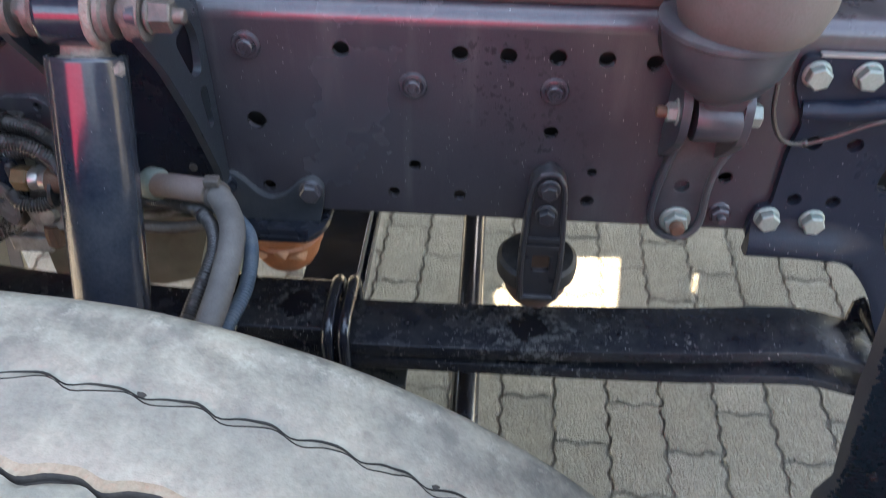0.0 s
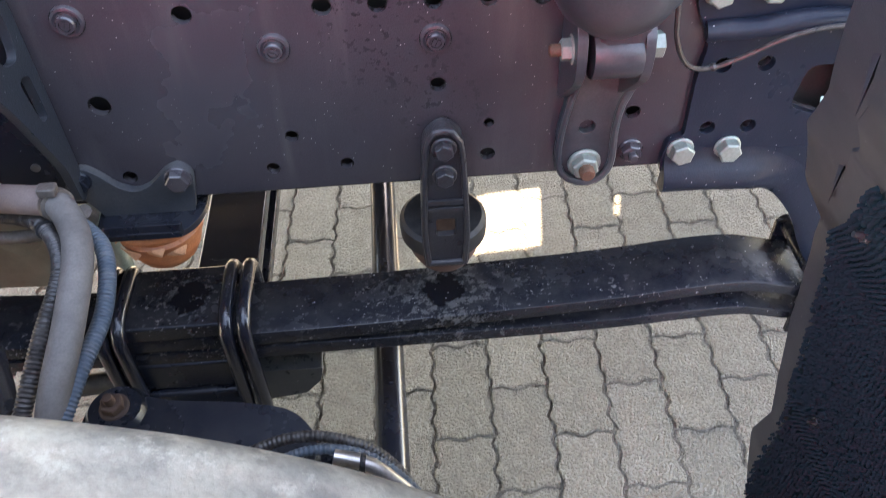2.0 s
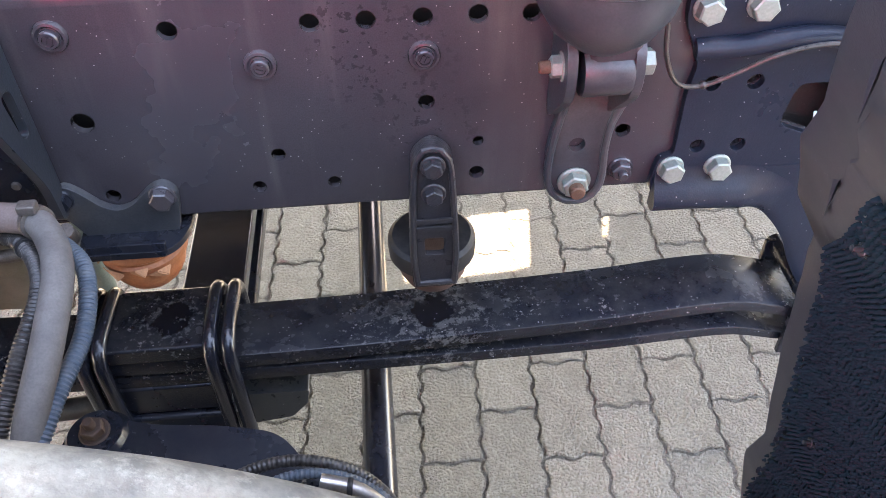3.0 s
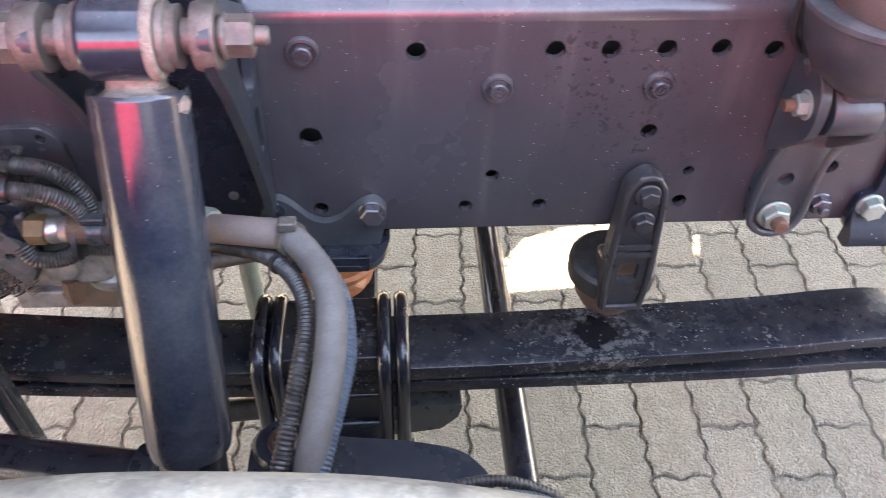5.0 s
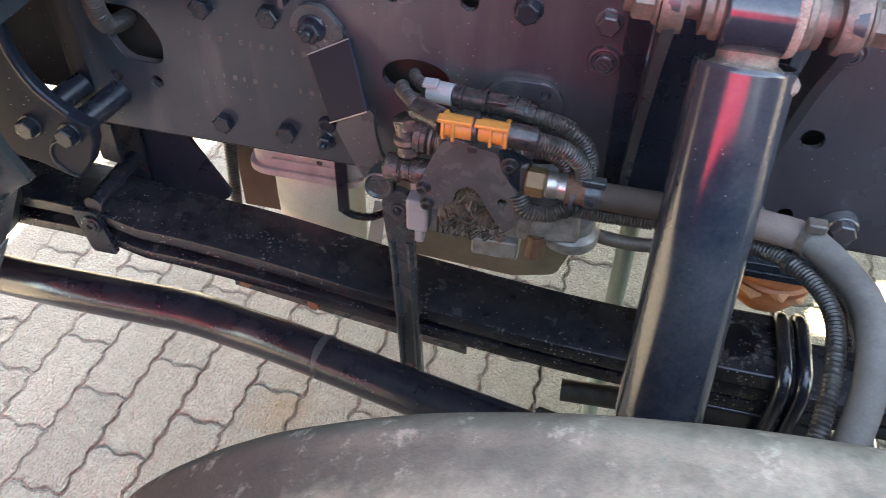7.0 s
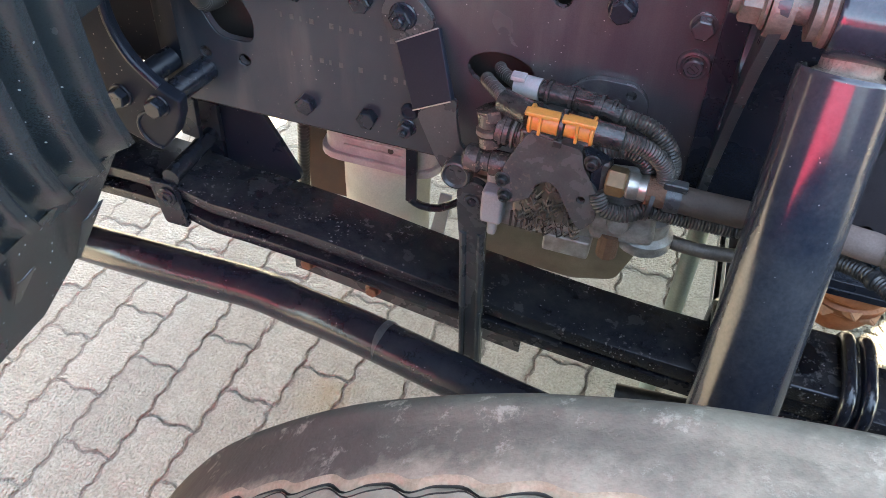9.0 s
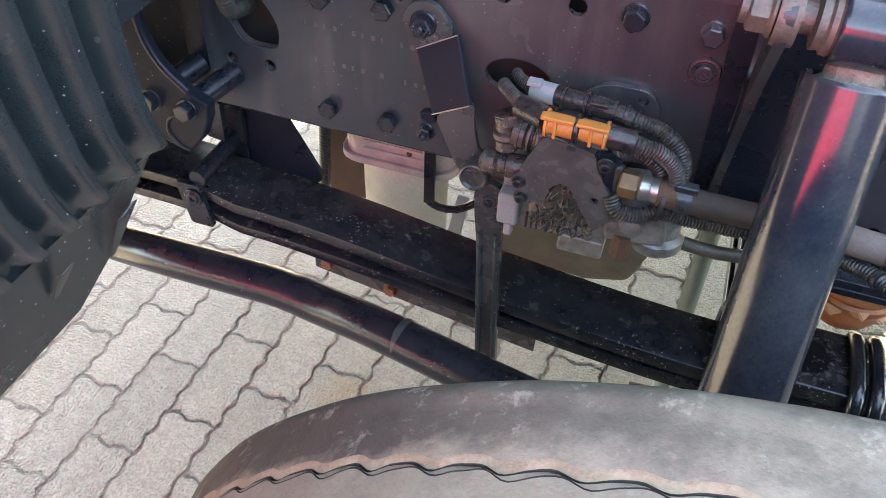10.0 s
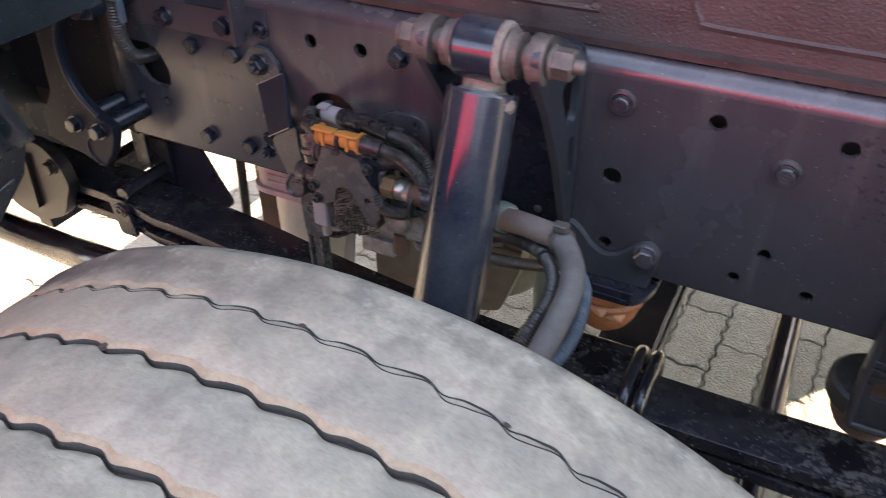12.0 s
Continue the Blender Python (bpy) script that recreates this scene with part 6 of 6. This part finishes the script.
ground = tagged(new("ground", finish(bm, "ground", SAND)), "sandy yard ground between and round the pavers", "ground", kind="structure")

PX, PY, SKEW, SHEAR = 0.1097, 0.2162, radians(-2.7), -0.0186
GRID = Matrix.Translation((0.378, 0.924, 0)) @ Matrix.Rotation(SKEW, 4, "Z")


def paver_outline(inset):
    w, l, out = PX / 2 - inset, PY / 2 - inset, []
    wave = (0.0008, 0.0037, 0.0039, 0.0006, -0.0036, -0.0037)     # flats and slants of the toothed side
    side_ = [(wave[k % 6], -l + 2 * l * k / 24) for k in range(25)]
    end_ = [(-w + 2 * w * k / 10, (0, 0.0030, 0.0044, 0.0010, -0.0040, -0.0048, -0.0010, 0.0036, 0.0046, 0.0020, 0)[k]) for k in range(11)]
    out += [(w + a, b) for a, b in side_]
    out += [(a, l + b) for a, b in end_[::-1][1:-1]]
    out += [(-w + a, b) for a, b in side_[::-1]]
    out += [(a, -l + b) for a, b in end_[1:-1]]
    return out


def paver_faces():
    """The wavy interlocking paver: a face, a worn chamfer; as points and faces."""
    top, low = paver_outline(0.0036), paver_outline(0.0018)
    n = len(top)
    pts = [(x, y, 0.0) for x, y in top] + [(x, y, -0.0034) for x, y in low]
    return pts, [tuple(range(n))] + [(n + i, n + (i + 1) % n, (i + 1) % n, i) for i in range(n)]


PTS, FACES = paver_faces()


def worn_edge(rr):
    """Points of one paver with a chipped, uneven rim."""
    out, n = [], len(PTS) // 2
    chip = [rr.uniform(0, 0.0016) + (rr.uniform(0.001, 0.0045) if rr.random() < 0.13 else 0) for _ in range(n)]
    for k, (x, y, z) in enumerate(PTS):
        d = chip[k % n] * (1.0 if k < n else 0.55)
        out.append((x - math.copysign(d, x) * (abs(x) > 0.04), y - math.copysign(d, y) * (abs(y) > 0.09), z))
    return out


shapes = []
for k in range(12):
    rr = random.Random(k)
    me = bpy.data.meshes.new("paver")
    me.from_pydata(worn_edge(rr), [], FACES)
    me.materials.append(STONE)
    shapes.append(me)
rest_v, rest_f = [], []
rng = random.Random(11)
for i in range(-50, 33):
    for j in range(-18, 22):
        at = GRID @ Vector((i * PX, (j + 0.5 + (0.5 if i % 2 else 0)) * PY, 0))
        at.y += SHEAR * (at.x - 0.378)
        z, tilt = FALL * (at.x - 0.3) + rng.uniform(-0.0012, 0.0012), (rng.uniform(-0.006, 0.006), rng.uniform(-0.004, 0.004) - FALL)
        if -1.75 < at.x < 0.95 and 0.45 < at.y < 1.95:
            ob = new("paver", shapes[rng.randrange(12)])
            ob.matrix_basis = Matrix.Translation((at.x, at.y, z)) @ Euler((tilt[0], tilt[1], SKEW)).to_matrix().to_4x4()
            ob.parent = ground
        else:
            m = Matrix.Translation((at.x, at.y, z)) @ Matrix.Rotation(SKEW, 4, "Z")
            o = len(rest_v)
            rest_v += [tuple(m @ Vector(p)) for p in PTS]
            rest_f += [tuple(o + q for q in f) for f in FACES]
me = bpy.data.meshes.new("far_pavers")
me.from_pydata(rest_v, [], rest_f)
me.materials.append(STONE)
far = tagged(new("far_pavers", me), "weathered grey interlocking concrete pavers", kind="stuff")
far.parent = ground
